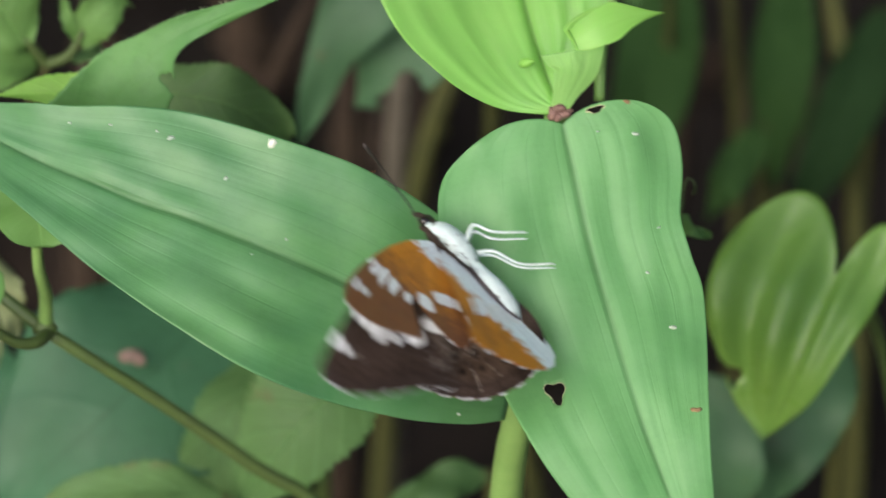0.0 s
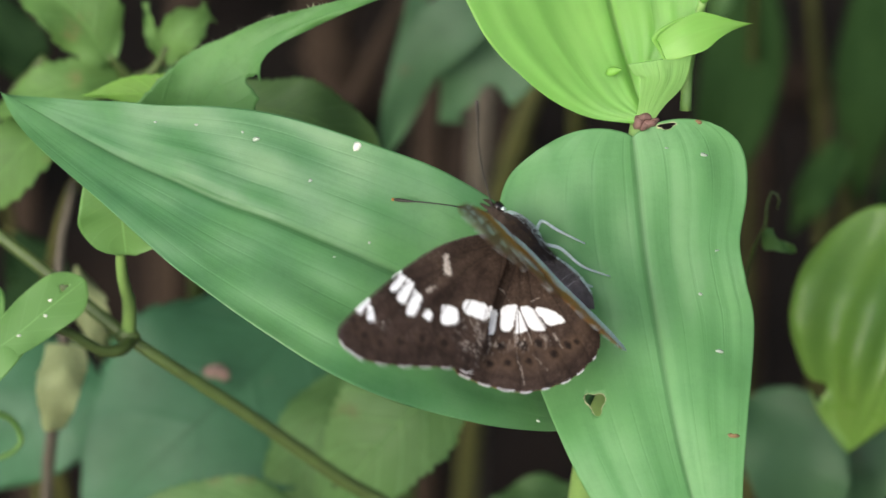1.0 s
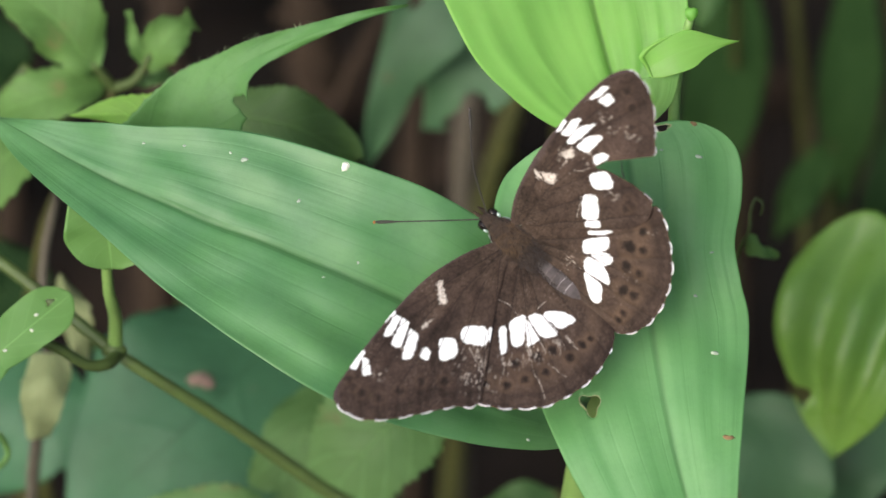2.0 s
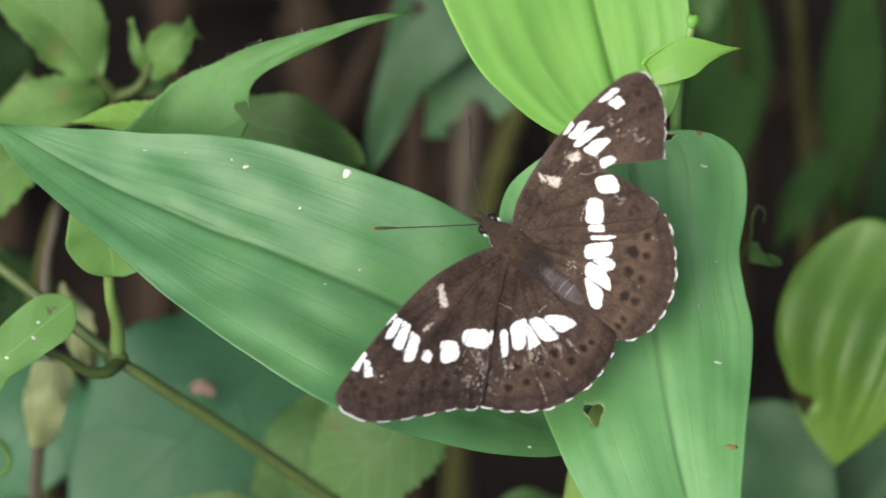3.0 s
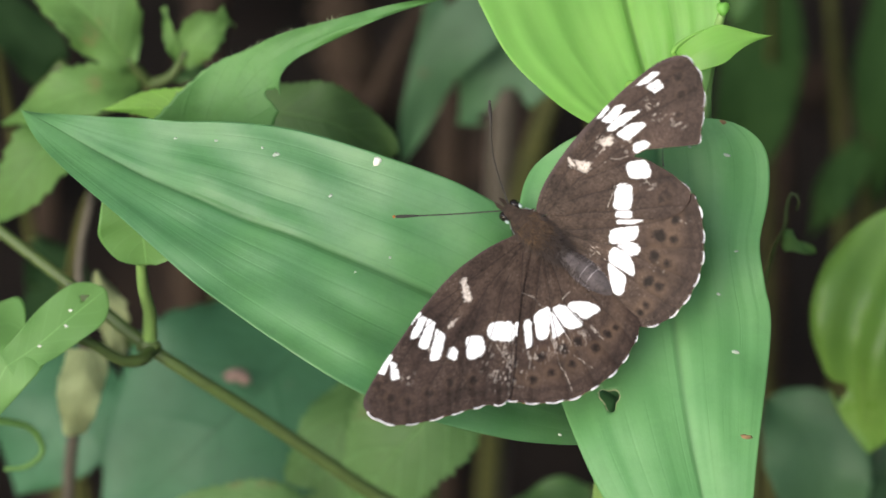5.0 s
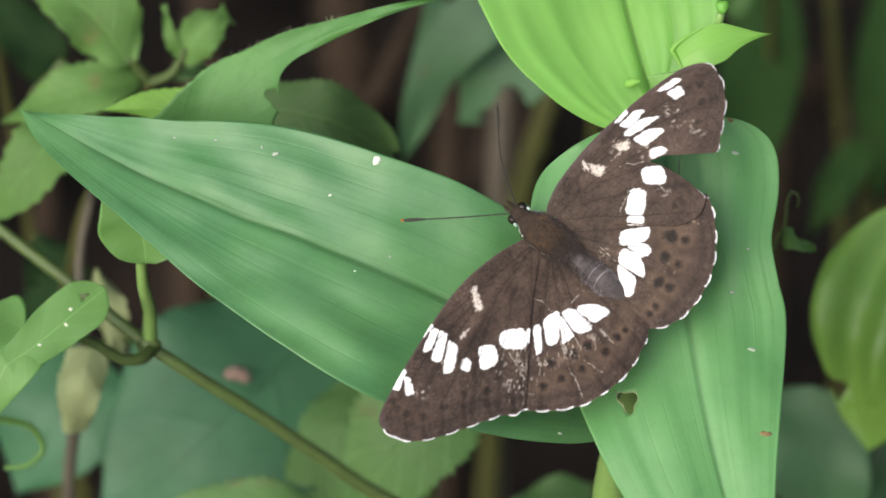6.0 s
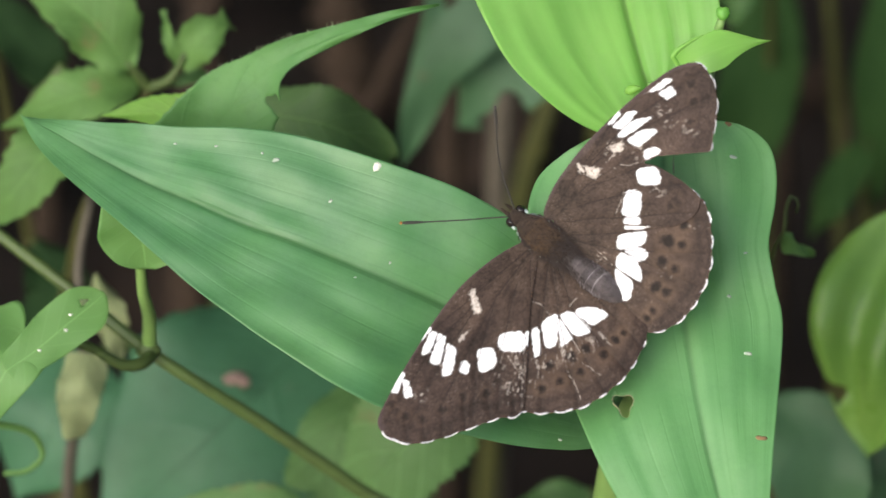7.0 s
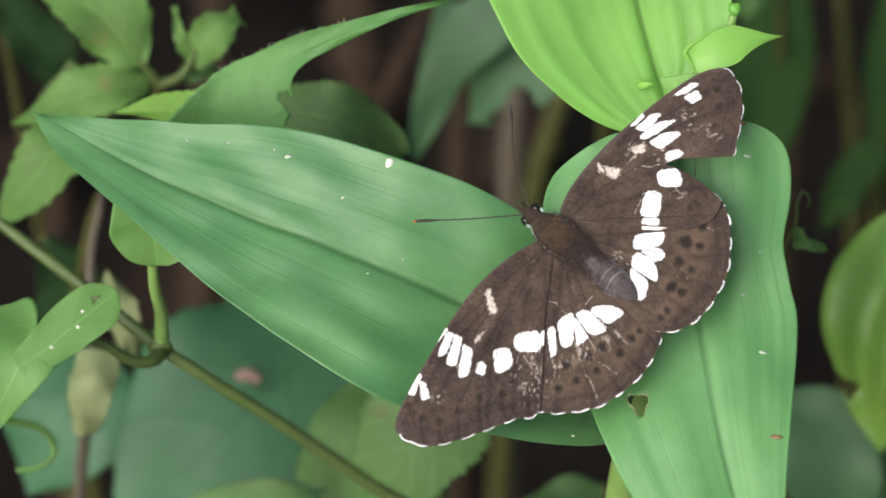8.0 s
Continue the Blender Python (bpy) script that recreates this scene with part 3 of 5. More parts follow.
def build_vine():
    base = soil_under((-1.81, -39.15, -58), (30, 10))
    p = root("climbing_vine", base, "green hairy vine with heart-shaped lobed leaves", "vine")
    v, f = tube([base, (-3.31, -40.54, -56), (-13.82, -32.48, -48), (-26.36, -23.42, -40), (-40.68, -13.88, -33), (-49.04, -7.44, -36), (-58.01, -0.81, -40), (-68.26, 6.72, -44), (-77.83, 12.75, -50)],
                [1.1, 1.05, 1.0, 0.95, 0.95, 0.85, 0.85, 0.8, 0.7], 44, 10, 0.04)
    part("stem", v, f, M_STEM, p, "olive green hairy stem")
    v, f = tube([(-40.39, -13.73, -33), (-40.02, -9.65, -27), (-40.44, -5.98, -20), (-40.41, -2.05, -15)], [1.0, 0.9, 0.75, 0.65], 16, 9, 0.05)
    part("petiole", v, f, M_PALESTEM, p)
    v, f = tube([(-39.88, -13.88, -33), (-41.08, -15.45, -29), (-43.48, -15.62, -27), (-47.57, -13.18, -24), (-52.97, -11.68, -20), (-55.50, -11.57, -18)], [0.9, 0.85, 0.7, 0.65, 0.5, 0.4], 22, 9, 0.05)
    part("petiole", v, f, M_STEM, p)
    v, f = blob((-40.48, -13.71, -32), (1.4, 1.25, 1.2), 8, 0.2)
    part("joint", v, f, M_STEM, p)
    small = Blade([(-40.71, 6.40, -12), (-40.21, 2.88, -12), (-40.00, 0.07, -13), (-39.70, -3.25, -15)],
                  [(0, 4.8), (0.3, 7.0), (0.6, 7.3), (0.85, 5.4), (1, 1.2)], [(0, 4.14), (0.3, 5.10), (0.6, 5.38), (0.85, 3.59), (1, 0.69)],
                  (0, 0.2, 1), 0.15, 0.3, 2, 0, seed=3)
    leaf(p, small, M_HOOK, "leaf", "small rounded light green leaf", 36, 24, [(0.42, -0.1, 0.06, 0.1)])
    hook = Blade([(-55.27, -11.83, -17), (-56.94, -15.47, -15), (-59.57, -20.45, -16), (-63.85, -27.78, -22)],
                 [(0, 3.59), (0.15, 4.28), (0.32, 4.00), (0.5, 3.17), (0.7, 2.07), (1, 0)],
                 [(0, 4.28), (0.1, 6.76), (0.2, 5.52), (0.32, 4.00), (0.5, 3.17), (0.7, 2.07), (1, 0)],
                 (0.05, 0.1, 1), 0.12, 0.4, 2, 4.14, seed=9, round_lobe=True)
    leaf(p, hook, M_HOOK, "leaf", "light green lobed leaf with tiny holes", 50, 30)
    lobe = Blade([(-57.11, -16.03, -14.6), (-53.45, -13.50, -15.5), (-49.28, -9.98, -16.5), (-45.00, -6.46, -18)],
                 [(0, 1.79), (0.25, 2.62), (0.55, 3.45), (0.8, 3.24), (0.93, 2.07), (1, 0.41)],
                 [(0, 1.79), (0.25, 2.34), (0.55, 2.90), (0.8, 3.17), (0.93, 2.07), (1, 0.41)], (0.05, 0.1, 1), 0.1, 0.3, 2, seed=10)
    leaf(p, lobe, M_HOOK, "lobe", "rounded lobe of the leaf with a chewed hole", 60, 36, [(0.84, -0.3, 0.035, 0.13)])
    for i, (s_, v_) in enumerate(((0.35, 0.1), (0.6, 0.15), (0.7, -0.2))):
        vv, ff = blob(lobe.at(s_, v_, 0.12), (0.25, 0.22, 0.12), 80 + i, 0.2, 5, 8)
        part("speck", vv, ff, M_SPECK, p, "tiny pale speck")
    v, f = tube([(-61.97, -23.42, -40), (-56.44, -25.04, -44), (-55.28, -28.08, -46), (-57.35, -29.94, -46), (-60.32, -30.31, -46)], [0.5, 0.45, 0.4, 0.35, 0.3], 24, 7)
    part("tendril", v, f, M_SPRIG, p, "curled thin green tendril")
    return p


# ---- plants behind ----
def leafy(name, label, stem, stem_r, stem_mat, leaves, category="plant"):
    """A plant from a stem line (ground end first) and leaves (blade, material, label, holes)."""
    p = root(name, stem[0], label, category)
    v, f = tube(stem, stem_r, 24, 9, 0.05, len(name))
    part("stem", v, f, stem_mat, p)
    for bl, mat, lab, holes in leaves:
        leaf(p, bl, mat, "leaf", lab, 56, 26, holes)
    return p


def even(w, end=0.0, start=0.25):
    """Half widths of a plain oval leaf."""
    return [(0, w * start), (0.12, w * 0.62), (0.3, w * 0.96), (0.45, w), (0.65, w * 0.84), (0.85, w * 0.42), (1, end)]


def build_back():
    # heart-shaped leaf
    heart = Blade([(64.0, -7.2, -66), (61.2, -13.5, -65), (58.4, -21.0, -67), (55.5, -29.2, -74)],
                  [(0, 6.6), (0.06, 6.9), (0.2, 6.7), (0.35, 6.0), (0.55, 4.9), (0.75, 3.6), (0.9, 1.7), (1, 0)],
                  [(0, 13.6), (0.06, 14.6), (0.2, 15.7), (0.4, 15.2), (0.6, 13.2), (0.78, 9.8), (0.9, 6.0), (0.96, 2.6), (1, 0)],
                  (-0.1, 0.25, 1), 0.03, 0.7, 1.5, 9.4, seed=12, pleat=2.8, pleats=1.7, groove=0.5, round_lobe=True)
    s0 = soil_under((72.37, -9.40, -90), (40, 20))
    leafy("heart_leaved_plant", "yellow-green glossy heart-shaped leaf on a thin stalk", [s0, (76.33, -25.74, -105), (70.0, -11.0, -84), (64.0, -7.2, -67)], [1.3, 1.1, 0.9, 0.7], M_STEM,
          [(heart, M_HEART, "glossy yellow-green heart-shaped leaf with bulging veins", [(0.80, 0.86, 0.05, 0.15)])])
    # large blue-green leaf
    big = Blade([(-17.85, -9.48, -96), (-27.89, -20.41, -88), (-38.02, -29.78, -86), (-50.23, -41.12, -92)],
                [(0, 2.37), (0.15, 11.06), (0.4, 16.99), (0.6, 15.01), (0.8, 8.69), (1, 0)],
                [(0, 2.37), (0.15, 11.85), (0.4, 16.99), (0.6, 16.99), (0.8, 11.85), (1, 0)], (0, 0.45, 1), 0.08, 1.2, 2, 0, 0.06, 22, 4)
    big2 = Blade([(-53.50, -16.03, -104), (-58.01, -25.56, -100), (-63.97, -36.98, -104)], even(9.6), even(10.4), (0.1, 0.4, 1), 0.08, 0.8, 2, 0, 0.06, 18, 6)
    s0 = soil_under((-21.74, -26.27, -120), (0, 30))
    bp = leafy("blue_green_plant", "low plant with large dull blue-green leaves", [s0, (-20.37, -34.98, -130), (-17.03, -17.03, -112), (-17.87, -9.50, -97)], [2, 1.8, 1.4, 1.0], M_STEM,
          [(big, M_TEAL, "large dull blue-green leaf", ()), (big2, M_TEAL, "dull blue-green leaf", ())])
    v, f = tube([(-17.87, -9.65, -97), (-36.17, -12.95, -112), (-53.50, -16.03, -104)], [1, 0.8, 0.7], 14, 8)
    part("petiole", v, f, M_STEM, bp)
    v, f = blob((-31.57, -19.19, -84), (1.5, 1.4, 0.8), 7, 0.35)
    part("dead_flower", v, f, M_FLOWER, bp, "fallen pinkish brown flower stuck on the leaf")
    # toothed leaves low in the middle
    t1 = Blade([(1.23, -19.17, -72), (-4.90, -24.42, -68), (-11.06, -31.40, -70), (-17.40, -40.31, -78)], even(8.06), even(9.21), (0, 0.4, 1), 0.1, 0.8, 2, 0, 0.14, 22, 3)
    t2 = Blade([(-14.37, -19.45, -82), (-17.40, -26.33, -78), (-21.34, -35.75, -80), (-23.82, -42.22, -84)], even(4.83), even(5.14), (0.1, 0.4, 1), 0.1, 0.8, 2, 0, 0.14, 22, 8)
    t3 = Blade([(-18.73, -37.54, -70), (-27.78, -36.41, -66), (-36.94, -37.55, -66), (-44.84, -40.23, -70)], even(2.60), even(3.83), (0, 0.5, 1), 0.1, 0.6, 2, 0, 0.14, 18, 9)
    s0 = soil_under((-5.49, -37.62, -150), (0, 10))
    tp = leafy("toothed_plant", "low plant with light green toothed leaves", [s0, (-5.41, -37.13, -140), (-1.95, -24.29, -110), (1.23, -19.17, -72)], [1.6, 1.4, 1.1, 0.8], M_STEM,
          [(t1, M_TOOTH, "light green toothed leaf with pale veins", [(0.8, 0.35, 0.03, 0.12)]), (t2, M_TOOTH, "yellow-green toothed leaf", ()), (t3, M_TOOTH, "yellow-green toothed leaf", ())])
    for a, m, b in (((1.23, -19.17, -72), (-6.66, -15.77, -92), (-14.37, -19.45, -82)), ((-5.41, -37.13, -140), (-11.54, -43.99, -100), (-18.73, -37.54, -70))):
        v, f = tube([a, m, b], [0.8, 0.7, 0.6], 10, 7)
        part("petiole", v, f, M_STEM, tp)
    # grey-green leaf with a hole, above the middle
    g1 = Blade([(5.42, 43.61, -118), (0.49, 34.48, -116), (-4.44, 24.72, -118), (-9.30, 10.71, -126)], [(0, 4.93), (0.3, 7.80), (0.5, 6.41), (0.7, 3.45), (0.85, 2.30), (1, 0)],
               [(0, 3.29), (0.3, 6.16), (0.5, 4.76), (0.7, 3.45), (0.85, 2.30), (1, 0)], (0, 0.2, 1), 0.1, 0.8, 2, 0, 0.05, 12, 4)
    g2 = Blade([(14.53, 35.59, -122), (8.73, 28.91, -120), (3.79, 22.32, -120), (-1.32, 16.48, -124)], even(7.82), even(5.93), (0, 0.2, 1), 0.1, 0.8, 2, 0, 0.05, 14, 5)
    s0 = soil_under((18.75, 27.87, -160), (30, 60))
    leafy("grey_green_plant", "plant with chewed grey-green leaves", [s0, (21.28, -5.32, -190), (19.37, 27.51, -150), (14.53, 35.59, -122), (5.42, 43.61, -118)], [2, 1.8, 1.5, 1.2, 0.8], M_OLIVE,
          [(g1, M_GREY, "chewed grey-green leaf with a small hole", [(0.36, 0.42, 0.035, 0.14)]), (g2, M_GREY, "grey-green leaf with a ragged edge", [(0.72, -0.8, 0.12, 0.5)])])
    # dark rounded leaf behind the hairy one
    d1 = Blade([(-28.54, 16.80, -48), (-22.53, 16.01, -46), (-16.60, 14.52, -46), (-9.65, 10.54, -52)], [(0, 3.4), (0.3, 4.6), (0.6, 5.0), (0.82, 4.2), (0.94, 2.6), (1, 0.6)], [(0, 3.8), (0.3, 5.6), (0.6, 5.6), (0.82, 4.4), (0.94, 2.6), (1, 0.6)], (0, 0.3, 1), 0.12, 0.8, 2, 0, 0.08, 16, 4)
    s0 = soil_under((-30.73, -15.54, -160), (0, 20))
    leafy("round_leaved_plant", "plant with a rounded dull green toothed leaf", [s0, (-30.34, -15.34, -150), (-29.57, 8.89, -100), (-28.58, 16.82, -49)], [1.5, 1.3, 1.0, 0.7], M_STEM, [(d1, M_ROUND, "rounded dull green toothed leaf", ())])
    # chewed sprigs
    c1 = Blade([(-45.45, 22.84, -62), (-48.73, 28.07, -60), (-54.02, 32.61, -60), (-61.19, 36.61, -64)], even(4.55), even(6.2), (0, 0.3, 1), 0.15, 1.2, 2, 0, 0.10, 7, 4, pucker=0.8)
    c2 = Blade([(-37.87, 23.22, -62), (-36.24, 26.18, -60), (-33.97, 28.68, -60), (-32.02, 29.67, -62)], even(2.6, 1.6, 0.3), even(3.2, 1.9, 0.3), (0, 0.2, 1), 0.15, 0.6, 2, 0, 0.12, 6, 3)
    c3 = Blade([(-38.25, 23.60, -62), (-39.50, 26.56, -60), (-40.40, 30.95, -60)], even(0.91, 0.45, 0.4), even(0.91, 0.45, 0.4), (0, 0.2, 1), 0.15, 0.3, 2, 0, 0.35, 5, 5)
    c4 = Blade([(-44.07, 21.01, -64), (-49.48, 19.75, -60), (-54.78, 18.23, -60), (-62.71, 15.30, -64)], even(3.6), even(4.2), (0, 0.4, 1), 0.15, 0.6, 2, 0, 0.15, 9, 6)
    c5 = Blade([(-52.97, 16.11, -66), (-56.08, 12.22, -62), (-60.25, 6.91, -62), (-64.42, 1.60, -66)], even(4.6), even(4.4), (0, 0.4, 1), 0.15, 0.6, 2, 0, 0.15, 9, 7)
    c6 = Blade([(-40.00, 21.45, -66), (-36.18, 22.21, -66), (-32.46, 21.51, -68)], even(1.07), even(1.22), (0, 0.4, 1), 0.15, 0.6, 2, 0, 0.15, 5, 8)
    s0 = soil_under((-60.43, -21.62, -130), (0, 20))
    sp = leafy("chewed_sprig", "sprig with small chewed yellow-green leaves", [s0, (-60.43, -21.62, -130), (-55.38, -3.90, -95), (-51.88, 5.53, -80), (-45.61, 14.66, -70), (-42.61, 20.66, -65)], [1.4, 1.2, 0.9, 0.8], M_OLIVE,
          [(c1, M_SPRIG, "ragged light green leaf", ()), (c2, M_SPRIG, "chewed small leaf", ()), (c3, M_SPRIG, "narrow chewed leaf", ()), (c4, M_SPRIG, "", ()), (c5, M_SPRIG, "", ()), (c6, M_DULL, "", ())])
    for pts in ([(-42.61, 20.66, -65), (-44.38, 22.87, -63), (-45.45, 23.98, -62)], [(-42.61, 20.66, -65), (-39.67, 21.73, -63), (-37.43, 25.08, -61)], [(-43.37, 20.81, -65), (-49.70, 19.99, -63), (-54.86, 18.26, -61)],
                [(-44.13, 20.27, -65), (-48.39, 17.25, -66), (-52.97, 16.11, -66)], [(-54.43, 23.88, -70), (-56.35, 21.57, -70), (-58.74, 19.30, -71), (-60.72, 14.02, -76)]):
        v, f = tube(pts, [0.8, 0.7, 0.45], 12, 7)
        part("twig", v, f, M_STEM, sp)
    # withered leaf below the vine
    w1 = Blade([(-50.60, -15.06, -60), (-51.20, -18.76, -57), (-51.90, -22.56, -58), (-52.60, -26.64, -62)], [(0, 2.6), (0.15, 3.2), (0.4, 3.1), (0.7, 2.6), (1, 1.6)], [(0, 3.0), (0.15, 2.7), (0.4, 3.1), (0.7, 2.5), (1, 1.5)], (0.1, 0.2, 1), -0.2, 0.8, 1.5, 0, 0.08, 5, 4)
    w2 = Blade([(-49.92, -4.50, -66), (-48.25, -9.06, -64), (-47.11, -12.86, -64), (-46.49, -17.10, -66)], even(2.44), even(2.28), (0.1, 0.2, 1), -0.3, 1.0, 1.5, 0, 0.2, 5, 5)
    s0 = soil_under((-51.75, -12.21, -70), (-10, 10))
    leafy("withered_plant", "withered plant with curled pale yellow-brown leaves", [s0, (-55.78, -36.37, -92), (-51.15, -15.10, -62), (-52.36, -2.99, -68), (-50.60, 6.99, -70)], [1.2, 1.1, 0.9, 0.8, 0.6], M_GREYSTALK,
          [(w1, M_DRYLEAF, "curled pale yellow-brown dead leaf", ()), (w2, M_DRYLEAF, "curled brownish dead leaf", ())])
    # leaves in the shade at the back; M_BACK and M_DEEP hold that shade in their colour
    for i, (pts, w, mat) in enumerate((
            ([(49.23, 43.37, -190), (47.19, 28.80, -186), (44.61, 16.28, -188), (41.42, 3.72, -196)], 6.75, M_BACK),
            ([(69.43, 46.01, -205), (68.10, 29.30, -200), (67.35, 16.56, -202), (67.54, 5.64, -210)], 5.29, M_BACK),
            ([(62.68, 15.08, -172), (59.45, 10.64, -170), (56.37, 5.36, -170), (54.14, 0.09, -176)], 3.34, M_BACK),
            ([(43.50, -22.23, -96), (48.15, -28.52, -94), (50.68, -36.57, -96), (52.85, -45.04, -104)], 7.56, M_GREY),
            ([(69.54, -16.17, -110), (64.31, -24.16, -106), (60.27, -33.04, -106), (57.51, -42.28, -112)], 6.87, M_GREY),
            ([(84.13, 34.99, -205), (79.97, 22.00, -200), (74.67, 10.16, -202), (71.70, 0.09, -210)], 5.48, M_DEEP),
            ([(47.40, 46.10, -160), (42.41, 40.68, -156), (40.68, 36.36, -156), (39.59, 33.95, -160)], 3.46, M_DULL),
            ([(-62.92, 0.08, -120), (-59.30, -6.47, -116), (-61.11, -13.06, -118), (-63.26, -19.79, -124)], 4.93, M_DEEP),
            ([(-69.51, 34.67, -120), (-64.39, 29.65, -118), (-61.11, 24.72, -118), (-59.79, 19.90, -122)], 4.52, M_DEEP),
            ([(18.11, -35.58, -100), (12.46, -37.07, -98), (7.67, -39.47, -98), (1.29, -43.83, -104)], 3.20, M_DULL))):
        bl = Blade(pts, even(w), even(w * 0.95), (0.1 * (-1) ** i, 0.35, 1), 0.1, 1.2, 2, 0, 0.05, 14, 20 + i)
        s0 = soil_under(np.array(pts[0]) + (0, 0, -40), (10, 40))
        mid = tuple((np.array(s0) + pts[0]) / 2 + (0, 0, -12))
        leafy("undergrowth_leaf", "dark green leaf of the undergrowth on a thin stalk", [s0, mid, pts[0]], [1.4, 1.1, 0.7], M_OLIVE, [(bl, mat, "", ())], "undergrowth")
    # a dry curled twig behind the hanging leaf
    s0 = soil_under((40.97, -24.85, -80), (0, 20))
    tw = root("dry_twig", s0, "thin dry curled twig with a withered leaf scrap", "twig")
    v, f = tube([s0, (39.90, -23.12, -75), (38.92, -7.32, -45), (40.09, -0.65, -34), (40.99, 1.52, -31), (41.07, 4.05, -30), (41.73, 5.70, -29), (42.60, 4.98, -29), (42.38, 3.54, -30)],
                [0.6, 0.5, 0.4, 0.35, 0.3, 0.28, 0.25, 0.22, 0.15], 40, 7, 0.08)
    part("stem", v, f, M_STEM, tw)
    scrap = Blade([(40.76, 0.94, -33), (42.78, -0.80, -34), (45.10, -2.12, -36)], even(1.02), even(1.17), (0.2, 0.4, 1), -0.5, 0.8, 1.5, 0, 0.3, 4, 31)
    leaf(tw, scrap, M_SPRIG, "leaf", "curled greyish leaf scrap", 20, 12)
    # stalks standing behind
    for i, (top, low, r, mat, lab) in enumerate((
            ((-1.32, 45.52, -230), (-2.81, 5.91, -250), 2.87, M_STALK, "thick brown dry stalk"),
            ((6.88, 35.42, -215), (5.52, 3.90, -235), 2.26, M_GREYSTALK, "pale grey dry stalk"),
            ((18.35, 34.78, -200), (8.92, 5.67, -215), 2.03, M_OLIVE, "olive green stalk"),
            ((-6.09, 41.98, -235), (-17.93, 17.63, -255), 1.34, M_STALK, "thin brown stalk"),
            ((-21.95, 49.09, -260), (-19.94, 24.15, -280), 4.76, M_STALK, "dark brown woody stem"),
            ((59.59, 44.71, -215), (63.40, 11.52, -235), 1.22, M_OLIVE, "thin green stalk"),
            ((74.49, 45.73, -200), (81.43, 1.95, -215), 1.84, M_OLIVE, "olive green stalk"),
            ((54.97, 37.33, -260), (55.02, 2.12, -285), 3.37, M_STALK, "dark brown stalk"),
            ((-69.96, 45.17, -260), (-74.97, 4.13, -285), 2.58, M_STALK, "dark brown stalk"),
            ((-44.99, 47.67, -270), (-49.04, 2.13, -290), 4.01, M_STALK, "dark brown stalk"))):
        foot = soil_under(tuple(2 * np.array(low) - top), (0, 30))
        head = tuple(1.35 * np.array(top) - 0.35 * np.array(low))
        p = root("stalk", foot, lab + " rising from the soil", "stalk", "stalks behind")
        v, f = tube([foot, low, top, head], [r * 1.15, r, r * 0.9, r * 0.75], 26, 11, 0.06, i)
        part("stem", v, f, mat, p)
        for q in (0.3, 0.62, 0.9):
            c = np.array(low) * (1 - q) + np.array(top) * q
            v, f = blob(c, (r * 1.2, r * 0.5, r * 1.2), i, 0.1)
            part("joint", v, f, mat, p)


def build_litter():
    """Dead leaves and twigs lying on the soil."""
    rnd = random.Random(11)
    verts, faces = [], []
    for i in range(500):
        x, y = rnd.uniform(-0.7, 0.7), rnd.uniform(-0.2, 1.4)
        L, w = rnd.uniform(0.02, 0.06), rnd.uniform(0.006, 0.02)
        m = pose(x, y, 0.012 + rnd.uniform(0, 0.02), rnd.uniform(-35, 35), rnd.uniform(-35, 35), rnd.uniform(0, 360))
        k = len(verts)
        curl = rnd.uniform(-0.3, 0.5)
        for a in range(7):
            s = a / 6
            ww = w * math.sin(math.pi * min(0.97, 0.04 + s * 0.95)) ** 0.7
            for b in (-1, -0.4, 0.4, 1):
                verts.append(m @ Vector(((s - 0.5) * L, b * ww, curl * ww * abs(b) + 0.1 * L * math.sin(3 * s))))
        for a in range(6):
            for b in range(3):
                faces.append((k + a * 4 + b, k + a * 4 + b + 1, k + a * 4 + b + 5, k + a * 4 + b + 4))
    me = bpy.data.meshes.new("leaf_litter")
    me.from_pydata([tuple(v) for v in verts], [], faces)
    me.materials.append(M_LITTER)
    tagged(new("leaf_litter", me), "brown dead leaves lying on the soil, coloured darker for the shade", "leaf litter", kind="stuff")


